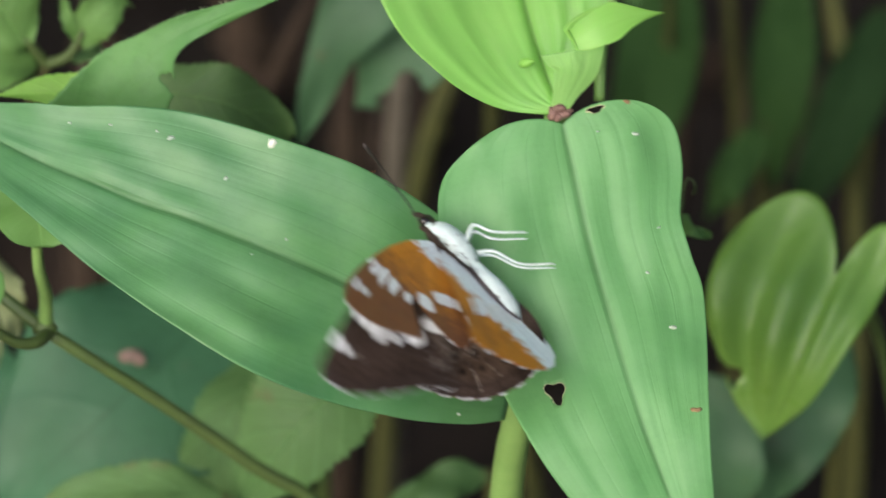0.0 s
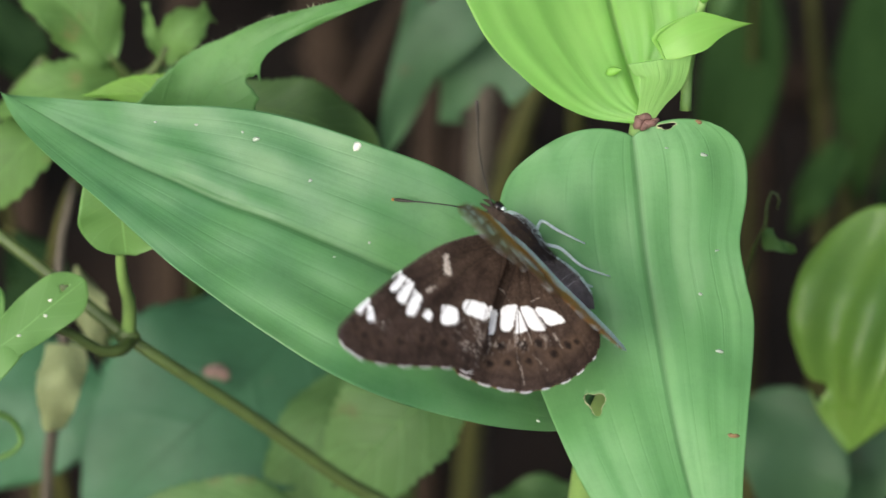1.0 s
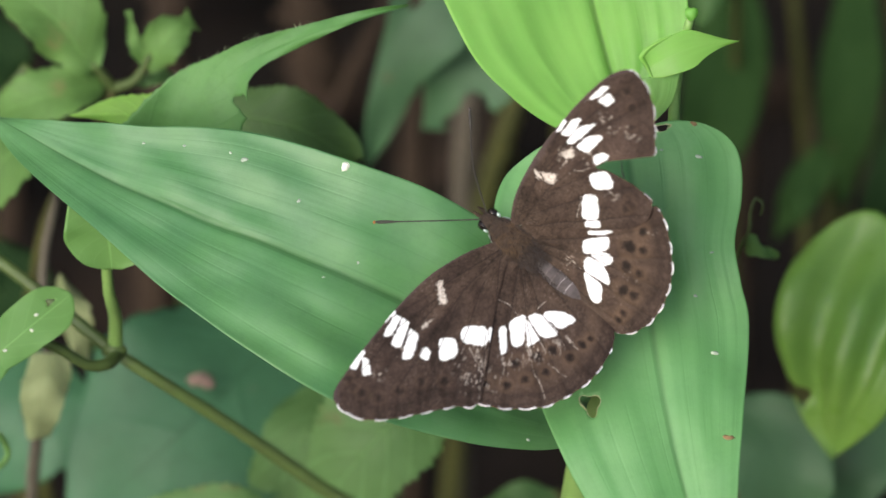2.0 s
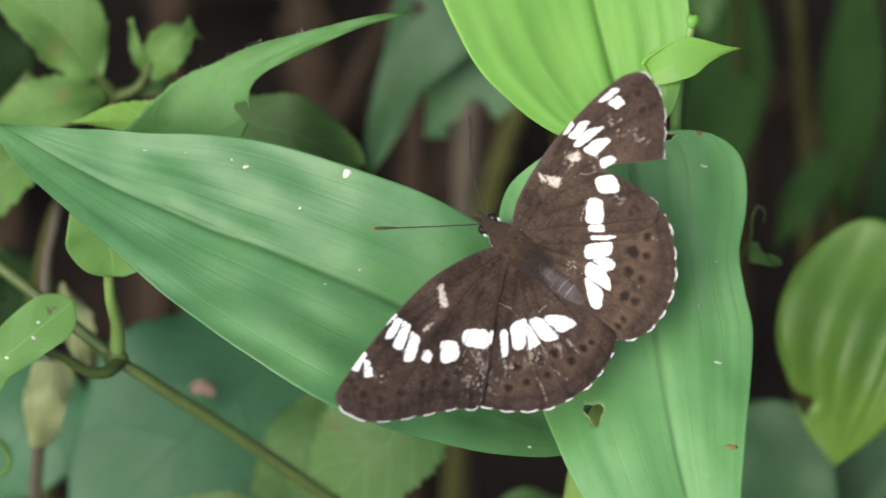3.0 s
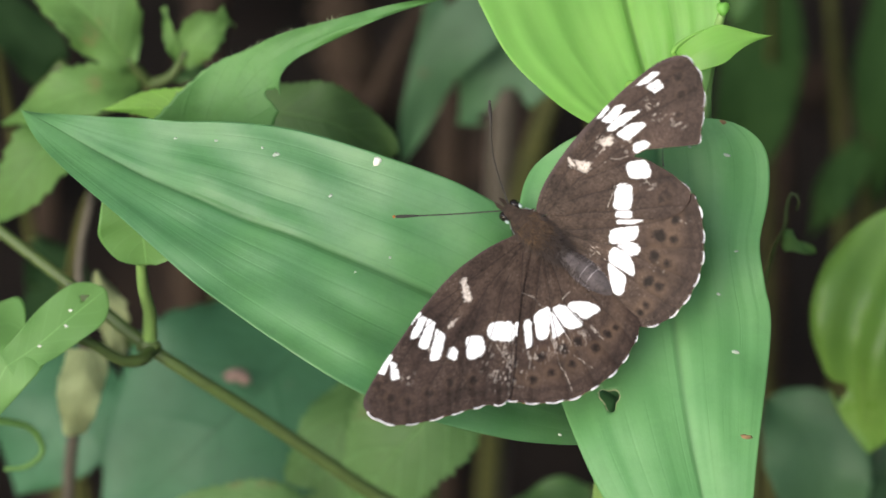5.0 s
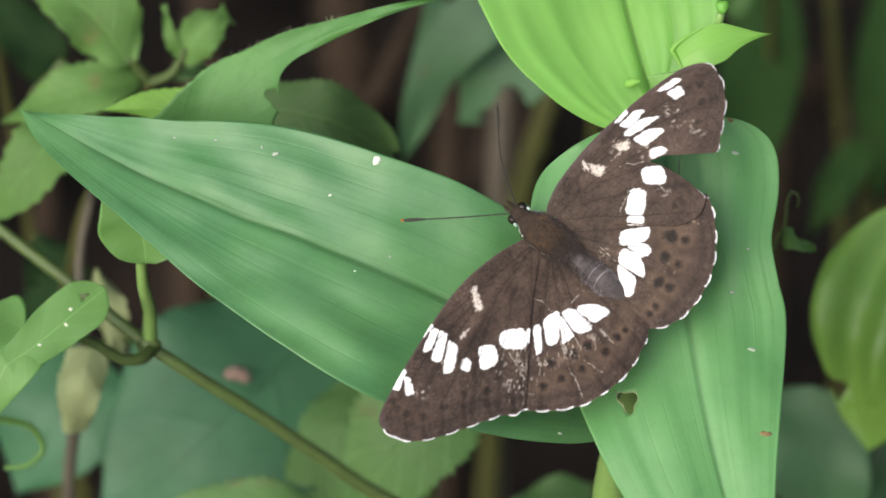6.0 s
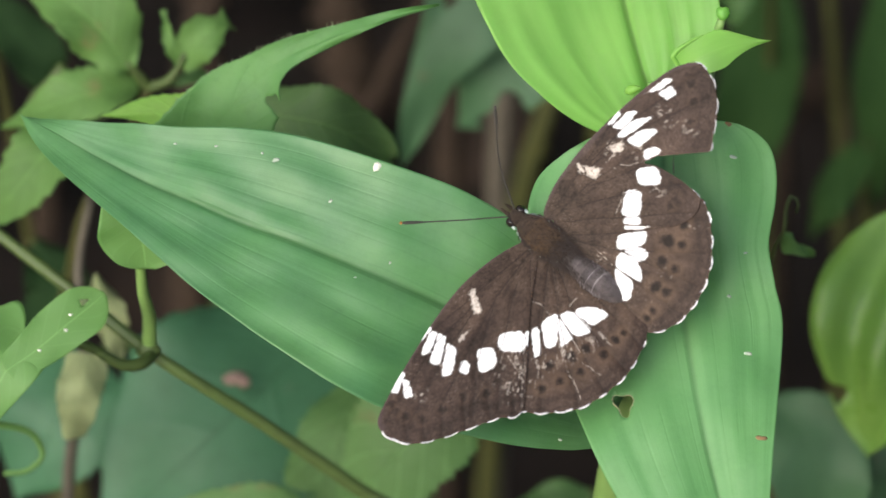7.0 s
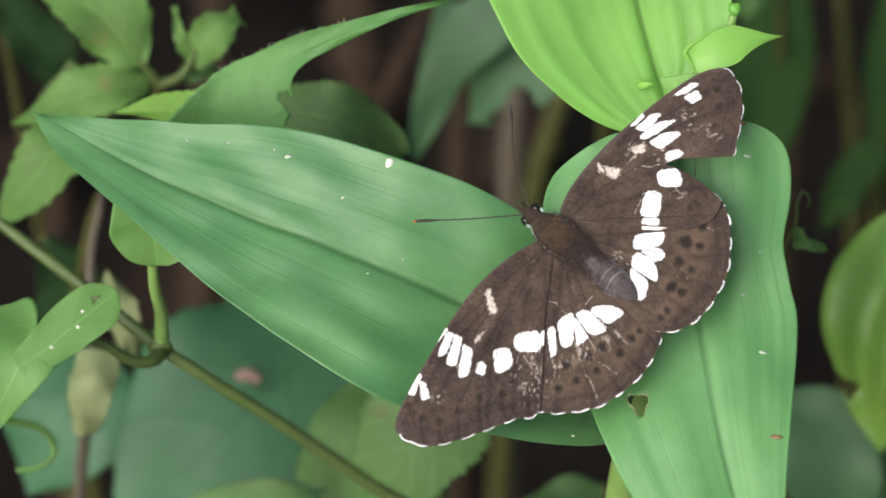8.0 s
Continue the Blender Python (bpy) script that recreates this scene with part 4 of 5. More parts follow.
def build_shade_shrubs():
    """Arching dark shrubs behind the plants and round about, out of view; added to block sky light from the background
    and close the place.
    """
    def shrub(seed, canes):
        rnd = random.Random(seed)
        p = tagged(new("shrub"), "added dark green arching shrub out of view, shading the background", "shrub", "shrubs round about")
        verts, faces, uvs = [], [], []
        for c in range(canes):
            a = rnd.uniform(-0.9, 0.9)
            h, reach = rnd.uniform(0.55, 0.95), rnd.uniform(0.35, 0.8)
            pts = [(rnd.uniform(-0.04, 0.04), rnd.uniform(-0.04, 0.04), 0), (reach * 0.25 * math.sin(a), -reach * 0.25 * math.cos(a), h * 0.7),
                   (reach * 0.65 * math.sin(a), -reach * 0.65 * math.cos(a), h), (reach * math.sin(a), -reach * math.cos(a), h * rnd.uniform(0.84, 1.0))]
            line = path(np.array(pts) * 1000, 40) / 1000
            v, f = tube(np.array(pts) * 1000, [4.5, 3.5, 2.5, 1.2], 26, 7, 0.08, seed + c)
            me = bpy.data.meshes.new("cane")
            me.from_pydata((np.array(v) / 1000).tolist(), [], [list(q) for q in f])
            me.materials.append(M_STALK)
            new("cane", me).parent = p
            for q in range(150):
                at = line[rnd.randint(9, 39)]
                L, w = rnd.uniform(0.06, 0.12), rnd.uniform(0.018, 0.036)
                m = Matrix.Translation(at) @ pose(0, 0, 0, 0, 0, rnd.uniform(0, 360)) @ pose(0, 0, 0, rnd.uniform(-30, 30), rnd.uniform(-20, 50), 0)
                k = len(verts)
                for t in (0, 0.12, 0.3, 0.55, 0.8, 1):
                    ww = w * (0.06 + math.sin(math.pi * min(1, t ** 0.8)) * 0.95)
                    for b in (-1, 0, 1):
                        verts.append(m @ Vector((0.01 + t * L, b * ww, 0.25 * ww * abs(b) - 0.3 * L * t * t)))
                        uvs.append((t, 0.5 + b / 2))
                for t in range(5):
                    for b in range(2):
                        faces.append((k + t * 3 + b, k + t * 3 + b + 1, k + t * 3 + b + 4, k + t * 3 + b + 3))
        me = bpy.data.meshes.new("foliage")
        me.from_pydata([tuple(v) for v in verts], [], faces)
        layer = me.uv_layers.new(name="UVMap")
        idx = np.zeros(len(me.loops), int)
        me.loops.foreach_get("vertex_index", idx)
        layer.data.foreach_set("uv", np.array(uvs)[idx].ravel())
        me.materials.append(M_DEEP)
        fo = tagged(new("foliage", me), kind="stuff")
        fo.parent = p
        return p
    one, two = shrub(5, 13), shrub(9, 13)
    places = [(-0.55, 0.85, 10), (0.0, 0.95, -8), (0.55, 0.85, -14), (-0.28, 1.15, 5), (0.3, 1.2, 0), (-0.95, 0.8, 35), (0.95, 0.8, -35), (0, 0.72, 12),
              (-1.5, -0.3, 95), (1.5, -0.2, -90), (-1.2, 1.5, 20), (1.2, 1.5, -20)]
    for i, (x, y, turn) in enumerate(places):
        m = pose(x, y, 0, 0, 0, turn)
        if i < 2:
            (one, two)[i].matrix_basis = m
        else:
            copy_thing((one, two)[i % 2], m)


# ---- butterfly ----
def value_noise(x, y, scale, seed):
    """Smooth random values in 0..1 on a plane."""
    rng = np.random.RandomState(seed)
    t = rng.rand(64, 64)
    x, y = x * scale + 20, y * scale + 20
    i, j = np.floor(x).astype(int), np.floor(y).astype(int)
    u, v = x - i, y - j
    u, v = u * u * (3 - 2 * u), v * v * (3 - 2 * v)
    g = lambda a, b: t[a % 64, b % 64]
    return (g(i, j) * (1 - u) + g(i + 1, j) * u) * (1 - v) + (g(i, j + 1) * (1 - u) + g(i + 1, j + 1) * u) * v


def to_segment(x, y, seg):
    """Distance from the points to a straight line piece."""
    x1, y1, x2, y2 = seg
    dx, dy = x2 - x1, y2 - y1
    k = np.clip(((x - x1) * dx + (y - y1) * dy) / (dx * dx + dy * dy), 0, 1)
    return np.hypot(x - x1 - k * dx, y - y1 - k * dy)


def to_patch(x, y, quad, p=3.0):
    """Signed distance (inside below 0) to a four-cornered patch with rounded corners."""
    q = np.array(quad, float).reshape(4, 2)
    c = q.mean(0)
    normals = [edge_normal(q, c, i) for i in range(4)]
    sides = [(x - q[i][0]) * n[0] + (y - q[i][1]) * n[1] for i, n in enumerate(normals)]
    deep = min((q[i] - c) @ n for i, n in enumerate(normals))
    return sum(np.maximum(d + deep, 0) ** p for d in sides) ** (1 / p) - deep


def edge_normal(q, c, i):
    e = q[(i + 1) % 4] - q[i]
    n = np.array((e[1], -e[0])) / np.hypot(*e)
    return n if n @ (q[i] - c) > 0 else -n


def wing(parent, name, base, outline, spots, eyes, greys, veins, scratches, rubs, side, hind, label, lift, seed, fringes, hub=None, nr=191, na=560):
    """One wing as two skins from a hub out to a smooth outline; x along the span, y forward (mm).
    spots and greys: four-cornered marks; eyes: dark dots (x, y, radius); veins and scratches: line pieces;
    rubs: worn places (x, y, radius); fringes: stretches of outline points with white hairs (from, to, share)."""
    o = smooth(outline, 3000)
    hub = hub or base
    run = np.concatenate([[0], np.cumsum(np.hypot(*np.diff(o, axis=0).T))])
    arc = np.linspace(0, run[-1], na)
    o = np.stack([np.interp(arc, run, o[:, 0]), np.interp(arc, run, o[:, 1])], -1)
    fr_on = np.zeros(na)
    for f0, f1, much in fringes:
        a0, a1 = (run[int(f / (len(outline) - 1) * 2999)] for f in (f0, f1))
        fr_on = np.maximum(fr_on, much * ((arc > a0) & (arc < a1)))
    beat = np.cos(arc * 6.283 / 2.7 + seed)
    away = o - hub
    away /= np.hypot(away[:, 0], away[:, 1])[:, None]
    o = o + away * (0.10 * beat * (fr_on > 0))[:, None]
    q = np.linspace(0, 1, nr) ** 0.75
    x = hub[0] + q[:, None] * (o[:, 0] - hub[0])
    y = hub[1] + q[:, None] * (o[:, 1] - hub[1])
    edge = (1 - q)[:, None] * np.hypot(o[:, 0] - hub[0], o[:, 1] - hub[1])[None, :]
    span = np.hypot(x - base[0], y - base[1])
    fan = np.arctan2(y - base[1], x - base[0])
    n0, n1, n2, n3, n4 = (value_noise(x, y, k, seed + i) for i, k in enumerate((0.2, 0.5, 1.6, 4.0, 8.5)))
    streak = value_noise(fan * 26, span * 0.3, 1.0, seed + 11) * np.clip(span / 8, 0, 1)
    vein = np.full(x.shape, 9.0)
    for seg in veins:
        vein = np.minimum(vein, to_segment(x + 0.15 * (n1 - 0.5), y + 0.15 * (n1 - 0.5), seg))
    veinmask = np.clip(1.15 - vein / 0.07, 0, 1)
    # upper side: brown scales, warmer towards the base, mottled and rubbed
    brown, warm, deep = np.array((0.042, 0.0280, 0.0222)), np.array((0.060, 0.0405, 0.0290)), np.array((0.009, 0.0065, 0.006))
    near = np.clip(1.15 - span / 15 + (n1 - 0.5) * 0.9, 0, 1)[..., None] * 0.75
    top = brown * (1 - near) + warm * near
    blot = 0.30 * n0 + 0.26 * n1 + 0.28 * n2 + 0.32 * n3 + 0.34 * n4 + 0.20 * streak
    top = top * np.clip(1.0 + 1.5 * (blot - 0.82), 0.3, 1.8)[..., None]
    dust = np.clip((n4 - 0.70) * 4, 0, 1) * np.clip((n1 - 0.35) * 2, 0, 1)
    top = top + (0.05 * dust)[..., None] * np.array((1.0, 0.86, 0.76))
    fold = np.exp(-(vein / 0.55) ** 2)[..., None] * 0.16
    top = top * (1 - fold)
    dim = (veinmask * (0.45 + 0.35 * n2))[..., None]
    top = top * (1 - dim) + deep * dim
    open_rim = (fr_on > 0)[None, :]
    if hind:
        zone = np.exp(-((edge - 3.4) / 1.7) ** 2)[..., None] * 0.42
        top = top * (1 - zone) + np.array((0.072, 0.048, 0.033)) * zone * (0.75 + 0.5 * n2)[..., None]
        swing = 0.35 * np.cos(arc * 6.283 / 2.7 + seed)[None, :] + 0.9 * (n1 - 0.5)
        for at_, wide, much in ((1.75, 0.42, 0.42), (5.0, 0.5, 0.35), (0.55, 0.16, 0.4)):
            line = (np.exp(-((edge - at_ - 0.5 * swing) / wide) ** 2) * much * open_rim * np.clip(0.3 + n2, 0, 1))[..., None]
            top = top * (1 - line) + deep * line
    else:
        # purple-grey sheen of the leading edge, painted into the scale colour
        front = np.clip(1 - edge / 1.1, 0, 1) * (1 - open_rim) * np.clip(span / 6, 0, 1)
        front = (1.4 * front * (np.arctan2(o[:, 1] - base[1], o[:, 0] - base[0]) > -0.12)[None, :])[..., None] * 0.5
        top = top * (1 - front) + np.array((0.085, 0.062, 0.062)) * front
        swing = 0.9 * (n1 - 0.5)
        for at_, wide, much in ((2.3, 0.45, 0.35), (0.9, 0.2, 0.25)):
            line = (np.exp(-((edge - at_ - swing) / wide) ** 2) * much * open_rim * np.clip(n2 * 1.4, 0, 1))[..., None]
            top = top * (1 - line) + deep * line
    dark = np.zeros(x.shape)
    for sx, sy, r in eyes:
        d = np.hypot(x - sx, y - sy) + 0.3 * (n2 - 0.5) + 0.2 * (n3 - 0.5)
        halo = (np.exp(-((d - r * 1.75) / (0.7 * r)) ** 2) * (0.26 if hind else 0.1))[..., None]
        top = top * (1 - halo) + np.array((0.125, 0.080, 0.050)) * halo
        dark = np.maximum(dark, np.clip((r - d) / 0.5 + 0.45, 0, 1))
    dark *= 0.9 if hind else 0.6
    top = top * (1 - dark[..., None]) + np.array((0.010, 0.007, 0.006)) * dark[..., None]
    grey = np.zeros(x.shape)
    for quad in greys:
        d = to_patch(x, y, quad, 4) + 0.35 * (n3 - 0.5) + 0.25 * (n4 - 0.5)
        grey = np.maximum(grey, np.clip(0.5 - d / 0.22, 0, 1) * np.clip(0.35 + 0.9 * n4, 0, 1))
    for rx, ry, r in rubs:
        d = np.hypot(x - rx, y - ry) / r
        fibre = value_noise(fan * 60, span * 1.6, 1.0, seed + 17)
        grey = np.maximum(grey, np.clip(1.2 - d, 0, 1) * np.clip((fibre - 0.64) * 9, 0, 1) * np.clip(n4 * 1.8 - 0.4, 0, 1) * 0.6)
    for seg in scratches:
        d = to_segment(x + 0.25 * (n2 - 0.5), y + 0.25 * (n2 - 0.5), seg)
        grey = np.maximum(grey, np.clip(1.1 - d / 0.06, 0, 1) * np.clip(1.5 * n3 - 0.3, 0, 0.65))
    top = top * (1 - grey[..., None]) + np.array((0.60, 0.54, 0.48)) * grey[..., None]
    # under side: orange with silvery inner parts
    low = np.zeros(x.shape + (3,)) + np.array((0.60, 0.23, 0.03))
    shade = np.clip((n1 - 0.35) * 1.6, 0, 1)[..., None] * 0.5
    low = low * (1 - shade) + np.array((0.24, 0.09, 0.03)) * shade
    silver = np.array((0.86, 0.92, 0.93))
    if hind:
        inner = np.clip((6.4 - x) / 1.6 + (n2 - 0.5) * 1.5, 0, 1)
        inner = np.maximum(inner, np.clip((6.5 - span) / 2, 0, 1) * 0.8)[..., None]
    else:
        out = np.clip((span - 9) / 7 + (n2 - 0.5) * 0.5, 0, 1)[..., None] * 0.85
        low = low * (1 - out) + np.array((0.15, 0.07, 0.045)) * out
        inner = np.clip((5.0 - span) / 2 + (n2 - 0.5), 0, 1)[..., None]
    low = low * (1 - inner) + silver * inner
    low = low * (1 - 0.4 * veinmask[..., None])
    # white marks show on both sides
    white = np.zeros(x.shape)
    for quad in spots:
        d = to_patch(x, y, quad) - 0.09 + 0.16 * (n3 - 0.5) + 0.10 * (n4 - 0.5) + 0.08 * (streak - 0.4)
        white = np.maximum(white, np.clip(0.5 - d / 0.12, 0, 1))
    w = (white * (1 - 0.85 * np.clip(1.3 - vein / 0.075, 0, 1)))[..., None]
    top = top * (1 - w) + np.array((0.86, 0.88, 0.90)) * w
    low = low * (1 - w) + np.array((0.85, 0.86, 0.84)) * w
    # white hairs of the rim, in dashes
    dash = np.clip((beat + 1.7 * (value_noise(arc * 0.7, arc * 0, 1.0, seed + 9) - 0.5) + 0.25) * 4, 0, 1)
    dash = np.where(fr_on > 0.9, np.maximum(dash, 0.85), dash)
    fr = (np.clip((0.24 * np.clip(fr_on, 0.4, 1)[None, :] + 0.12 * (n4 - 0.5) - edge) / 0.08, 0, 1) * (dash * (fr_on > 0))[None, :])[..., None]
    top = top * (1 - fr) + np.array((0.80, 0.81, 0.83)) * fr
    low = low * (1 - fr) + np.array((0.75, 0.76, 0.78)) * fr
    z = lift + 0.12 * np.sin(q * 2.2)[:, None] + 0.10 * (n1 - 0.5) * q[:, None] - 0.05 * np.exp(-(vein / 0.3) ** 2) + 0.015 * (n3 - 0.5)
    # the upper skin is fine, the under skin has every second ring
    X, thick = x * side, 0.035
    k, half = nr * na, (nr + 1) // 2
    verts = np.concatenate([np.stack([X, y, z + thick], -1).reshape(-1, 3), np.stack([X, y, z - thick], -1)[::2].reshape(-1, 3)])

    def grid_of(rows, first):
        i, j = np.meshgrid(np.arange(rows - 1), np.arange(na - 1), indexing="ij")
        a = (first + i * na + j).ravel()
        return np.stack([a, a + 1, a + na + 1, a + na], -1)
    quad, under = grid_of(nr, 0), grid_of(half, k)[:, ::-1]
    if side < 0:
        quad, under = quad[:, ::-1], under[:, ::-1]
    e = np.arange(na - 1)
    t0, u0 = (nr - 1) * na + e, k + (half - 1) * na + e
    rim = np.stack([t0, t0 + 1, u0 + 1, u0], -1)
    me = bpy.data.meshes.new(name)
    me.from_pydata((verts / 1000).tolist(), [], np.concatenate([quad, under, rim]).tolist())
    me.polygons.foreach_set("use_smooth", [True] * len(me.polygons))
    at = me.attributes.new("pattern", "FLOAT_COLOR", "POINT")
    rgba = np.ones((len(verts), 4))
    rgba[:k, :3], rgba[k:, :3] = np.clip(top, 0, 1).reshape(-1, 3), np.clip(low, 0, 1)[::2].reshape(-1, 3)
    at.data.foreach_set("color", rgba.ravel())
    me.materials.append(M_WING)
    ob = new(name, me)
    ob.parent = parent
    return tagged(ob, label)


def body_part(parent, name, prof, material, label="", ring=16, seed=0, fuzz=0.0, arc=360):
    """A turned body piece along y from (y, radius, centre height) steps; arc: how much of the round it covers, from below."""
    rnd = random.Random(seed)
    c = smooth(prof, 26)
    verts, faces = [], []
    for y, r, h in c:
        for j in range(ring):
            w = 2 * math.pi * j / ring if arc == 360 else radians(-90 - arc / 2 + arc * j / (ring - 1))
            rr = max(r, 0.02) * (1 + fuzz * rnd.uniform(-1, 1))
            verts.append((rr * math.cos(w), y, h + rr * 0.92 * math.sin(w)))
    for i in range(25):
        for j in range(ring if arc == 360 else ring - 1):
            faces.append((i * ring + j, (i + 1) * ring + j, (i + 1) * ring + (j + 1) % ring, i * ring + (j + 1) % ring))
    faces += [tuple(range(ring)), tuple(25 * ring + j for j in range(ring))[::-1]]
    return local_part(parent, name, verts, faces, material, label)


def local_part(parent, name, verts, faces, material, label=""):
    me = bpy.data.meshes.new(name)
    me.from_pydata((np.asarray(verts, float) / 1000).tolist(), [], [list(f) for f in faces])
    me.polygons.foreach_set("use_smooth", [True] * len(me.polygons))
    me.materials.append(material)
    ob = new(name, me)
    ob.parent = parent
    return tagged(ob, label)


def build_butterfly():
    """x to its right, y forward, z up from the thorax."""
    b = new("butterfly")
    b.empty_display_size = 0.005
    tagged(b, "dark brown butterfly with white bands, one forewing torn, on leaf", "butterfly")
    body_part(b, "thorax", [(-4.6, 0.9, -0.2), (-3.2, 1.7, -0.2), (-1.2, 2.15, -0.2), (0.8, 2.0, -0.2), (2.2, 1.4, -0.1), (2.9, 0.9, 0)], M_FUR, "furry brown thorax", 18, 1, 0.05)
    abdomen = body_part(b, "abdomen", [(-3.4, 1.0, -0.3), (-5.5, 1.35, -0.2), (-8, 1.75, -0.1), (-10, 1.65, -0.1), (-11.9, 1.1, -0.1), (-13.3, 0.1, -0.1)], M_ABDOMEN, "grey-brown ringed abdomen", 16, 2, 0.02)
    body_part(b, "belly", [(-4.4, 0.9, -0.2), (-3.6, 1.6, -0.2), (-1.2, 2.22, -0.2), (0.8, 2.06, -0.2), (2.2, 1.56, -0.1), (2.8, 0.9, 0)], M_LEG, "bluish white underside of the body", 22, 4, 0.015, 228)
    body_part(abdomen, "underside", [(-13.1, 0.2, -0.2), (-11.6, 1.25, -0.2), (-10, 1.68, -0.2), (-8, 1.78, -0.2), (-5.6, 1.42, -0.2), (-3.6, 1.1, -0.3)], M_LEG, "bluish white underside of the abdomen", 22, 4, 0.015, 200)
    rnd = random.Random(77)

    def coat(on, count, y0, y1, spread, length, material, label):
        """Short hairs lying backwards on the upper side of the body."""
        hv, hf = [], []
        for i in range(count):
            w, y = rnd.uniform(*spread), rnd.uniform(y0, y1)
            r = float(np.interp(y, [-13, -10, -8, -5.5, -3.2, -1.2, 0.8, 2.2, 2.9], [0.3, 1.65, 1.75, 1.35, 1.7, 2.15, 2.0, 1.4, 0.9]))
            if rnd.random() < 0.5:
                w = math.pi - w
            q = Vector((r * math.cos(w), y, -0.2 + 0.92 * r * math.sin(w)))
            d = Vector((math.cos(w) * rnd.uniform(0.3, 1.0), rnd.uniform(-1.3, -0.3), math.sin(w) * 0.5 + rnd.uniform(-0.2, 0.3))).normalized() * rnd.uniform(*length)
            e = d.cross(Vector((0, 0, 1))).normalized() * 0.035
            k = len(hv)
            hv += [q - e, q + e, q + d]
            hf.append((k, k + 1, k + 2))
        tagged(local_part(on, "fur", hv, hf, material, label), kind="stuff")
    coat(b, 900, -2.6, 2.6, (0.5, math.pi / 2), (0.3, 0.75), M_FURTIP, "short orange-brown hairs on the thorax")
    coat(b, 900, -5.5, 2.0, (0.1, 0.75), (0.5, 1.4), M_DARKFUR, "long dark grey-brown hairs along the sides")
    coat(b, 500, -5.0, -2.2, (0.4, math.pi / 2), (0.4, 1.0), M_DARKFUR, "dark grey-brown hairs behind the thorax")
    coat(abdomen, 400, -9.0, -4.0, (0.1, 1.2), (0.4, 1.1), M_DARKFUR, "dark hairs at the root of the abdomen")
    coat(abdomen, 260, -12.6, -7.0, (0.0, 0.9), (0.25, 0.6), M_PALERING, "pale grey hairs of the abdomen")
    for i in range(6):
        y = -6.6 - i * 1.05
        r = float(np.interp(y, [-13.3, -11.9, -10, -8, -5.5], [0.1, 1.1, 1.66, 1.76, 1.36])) + 0.01
        arc = [(r * math.cos(w), y + 0.55 * math.sin(w), -0.1 + 0.92 * r * math.sin(w)) for w in np.linspace(0.1, math.pi - 0.1, 9)]
        verts, faces = tube(arc, [0.02, 0.06 if i < 3 else 0.09, 0.02], 16, 6)
        local_part(abdomen, "abdomen_ring", verts, faces, M_RING if i < 2 else M_PALERING, "pale grey ring")
    body_part(b, "head", [(2.4, 0.6, 0), (2.9, 1.05, 0), (3.6, 1.15, 0), (4.2, 0.75, -0.1), (4.5, 0.2, -0.2)], M_FUR, "small dark head", 14, 3, 0.05)
    for s in (-1, 1):
        v, f = blob((s * 0.95, 3.6, 0.1), (0.62, 0.72, 0.72), 5, 0.02)
        local_part(b, "eye", v, f, M_EYE, "dark glossy eye")
        v, f = blob((s * 1.25, 3.0, 0.15), (0.2, 0.35, 0.4), 6, 0.05)
        local_part(b, "eye_ring", v, f, M_LEG, "white rim behind the eye")
        v, f = tube([(s * 0.35, 4.2, -0.3), (s * 0.4, 5.0, 0.0), (s * 0.35, 5.5, 0.5)], [0.28, 0.25, 0.08], 8, 7)
        local_part(b, "palp", v, f, M_FUR)
    for s, tip, mid in ((-1, (-9.12, 14.11, -1.00), (-4.87, 9.20, -1.00)), (1, (8.46, 13.70, 0.00), (3.89, 9.36, 0.00))):
        pts = [(s * 0.45, 4.1, 0.5), mid, tip]
        v, f = tube(pts, [0.10, 0.085, 0.085, 0.10], 30, 7)
        a = local_part(b, "antenna", v, f, M_HORN, "thin dark antenna")
        d = Vector(tip) - Vector(mid)
        d = d.normalized()
        v, f = tube([tuple(Vector(tip) - d * 2.6), tuple(Vector(tip) - d * 1.0), tip, tuple(Vector(tip) + d * 0.5)], [0.1, 0.2, 0.22, 0.05], 12, 8)
        c = local_part(b, "club", v, f, M_HORN, "club")
        c.parent = a
        v, f = blob(tuple(Vector(tip) + d * 0.35), (0.2, 0.2, 0.2), 2, 0.02)
        c = local_part(b, "club_tip", v, f, M_TIP if s < 0 else M_RING, "orange tip of the club" if s < 0 else "grey tip of the club")
        c.parent = a
    legs = [[(1.20, -1.50, -1.8), (1.80, -0.90, -3.6), (2.00, -3.00, -4.6), (1.80, -6.00, -7.6)], [(0.90, -3.50, -1.8), (1.20, -4.80, -3.2), (1.00, -8.00, -4.4), (1.20, -11.00, -7.4)], [(-1.20, -1.50, -1.8), (-1.80, -0.90, -3.6), (-2.00, -3.00, -4.6), (-1.80, -6.00, -7.6)], [(-0.90, -3.50, -1.8), (-1.20, -4.80, -3.2), (-1.00, -8.00, -4.4), (-1.20, -11.00, -7.4)]]
    for pts in legs:
        v, f = tube(pts, [0.22, 0.2, 0.16, 0.1], 22, 7)
        local_part(b, "leg", v, f, M_LEG, "thin whitish leg")
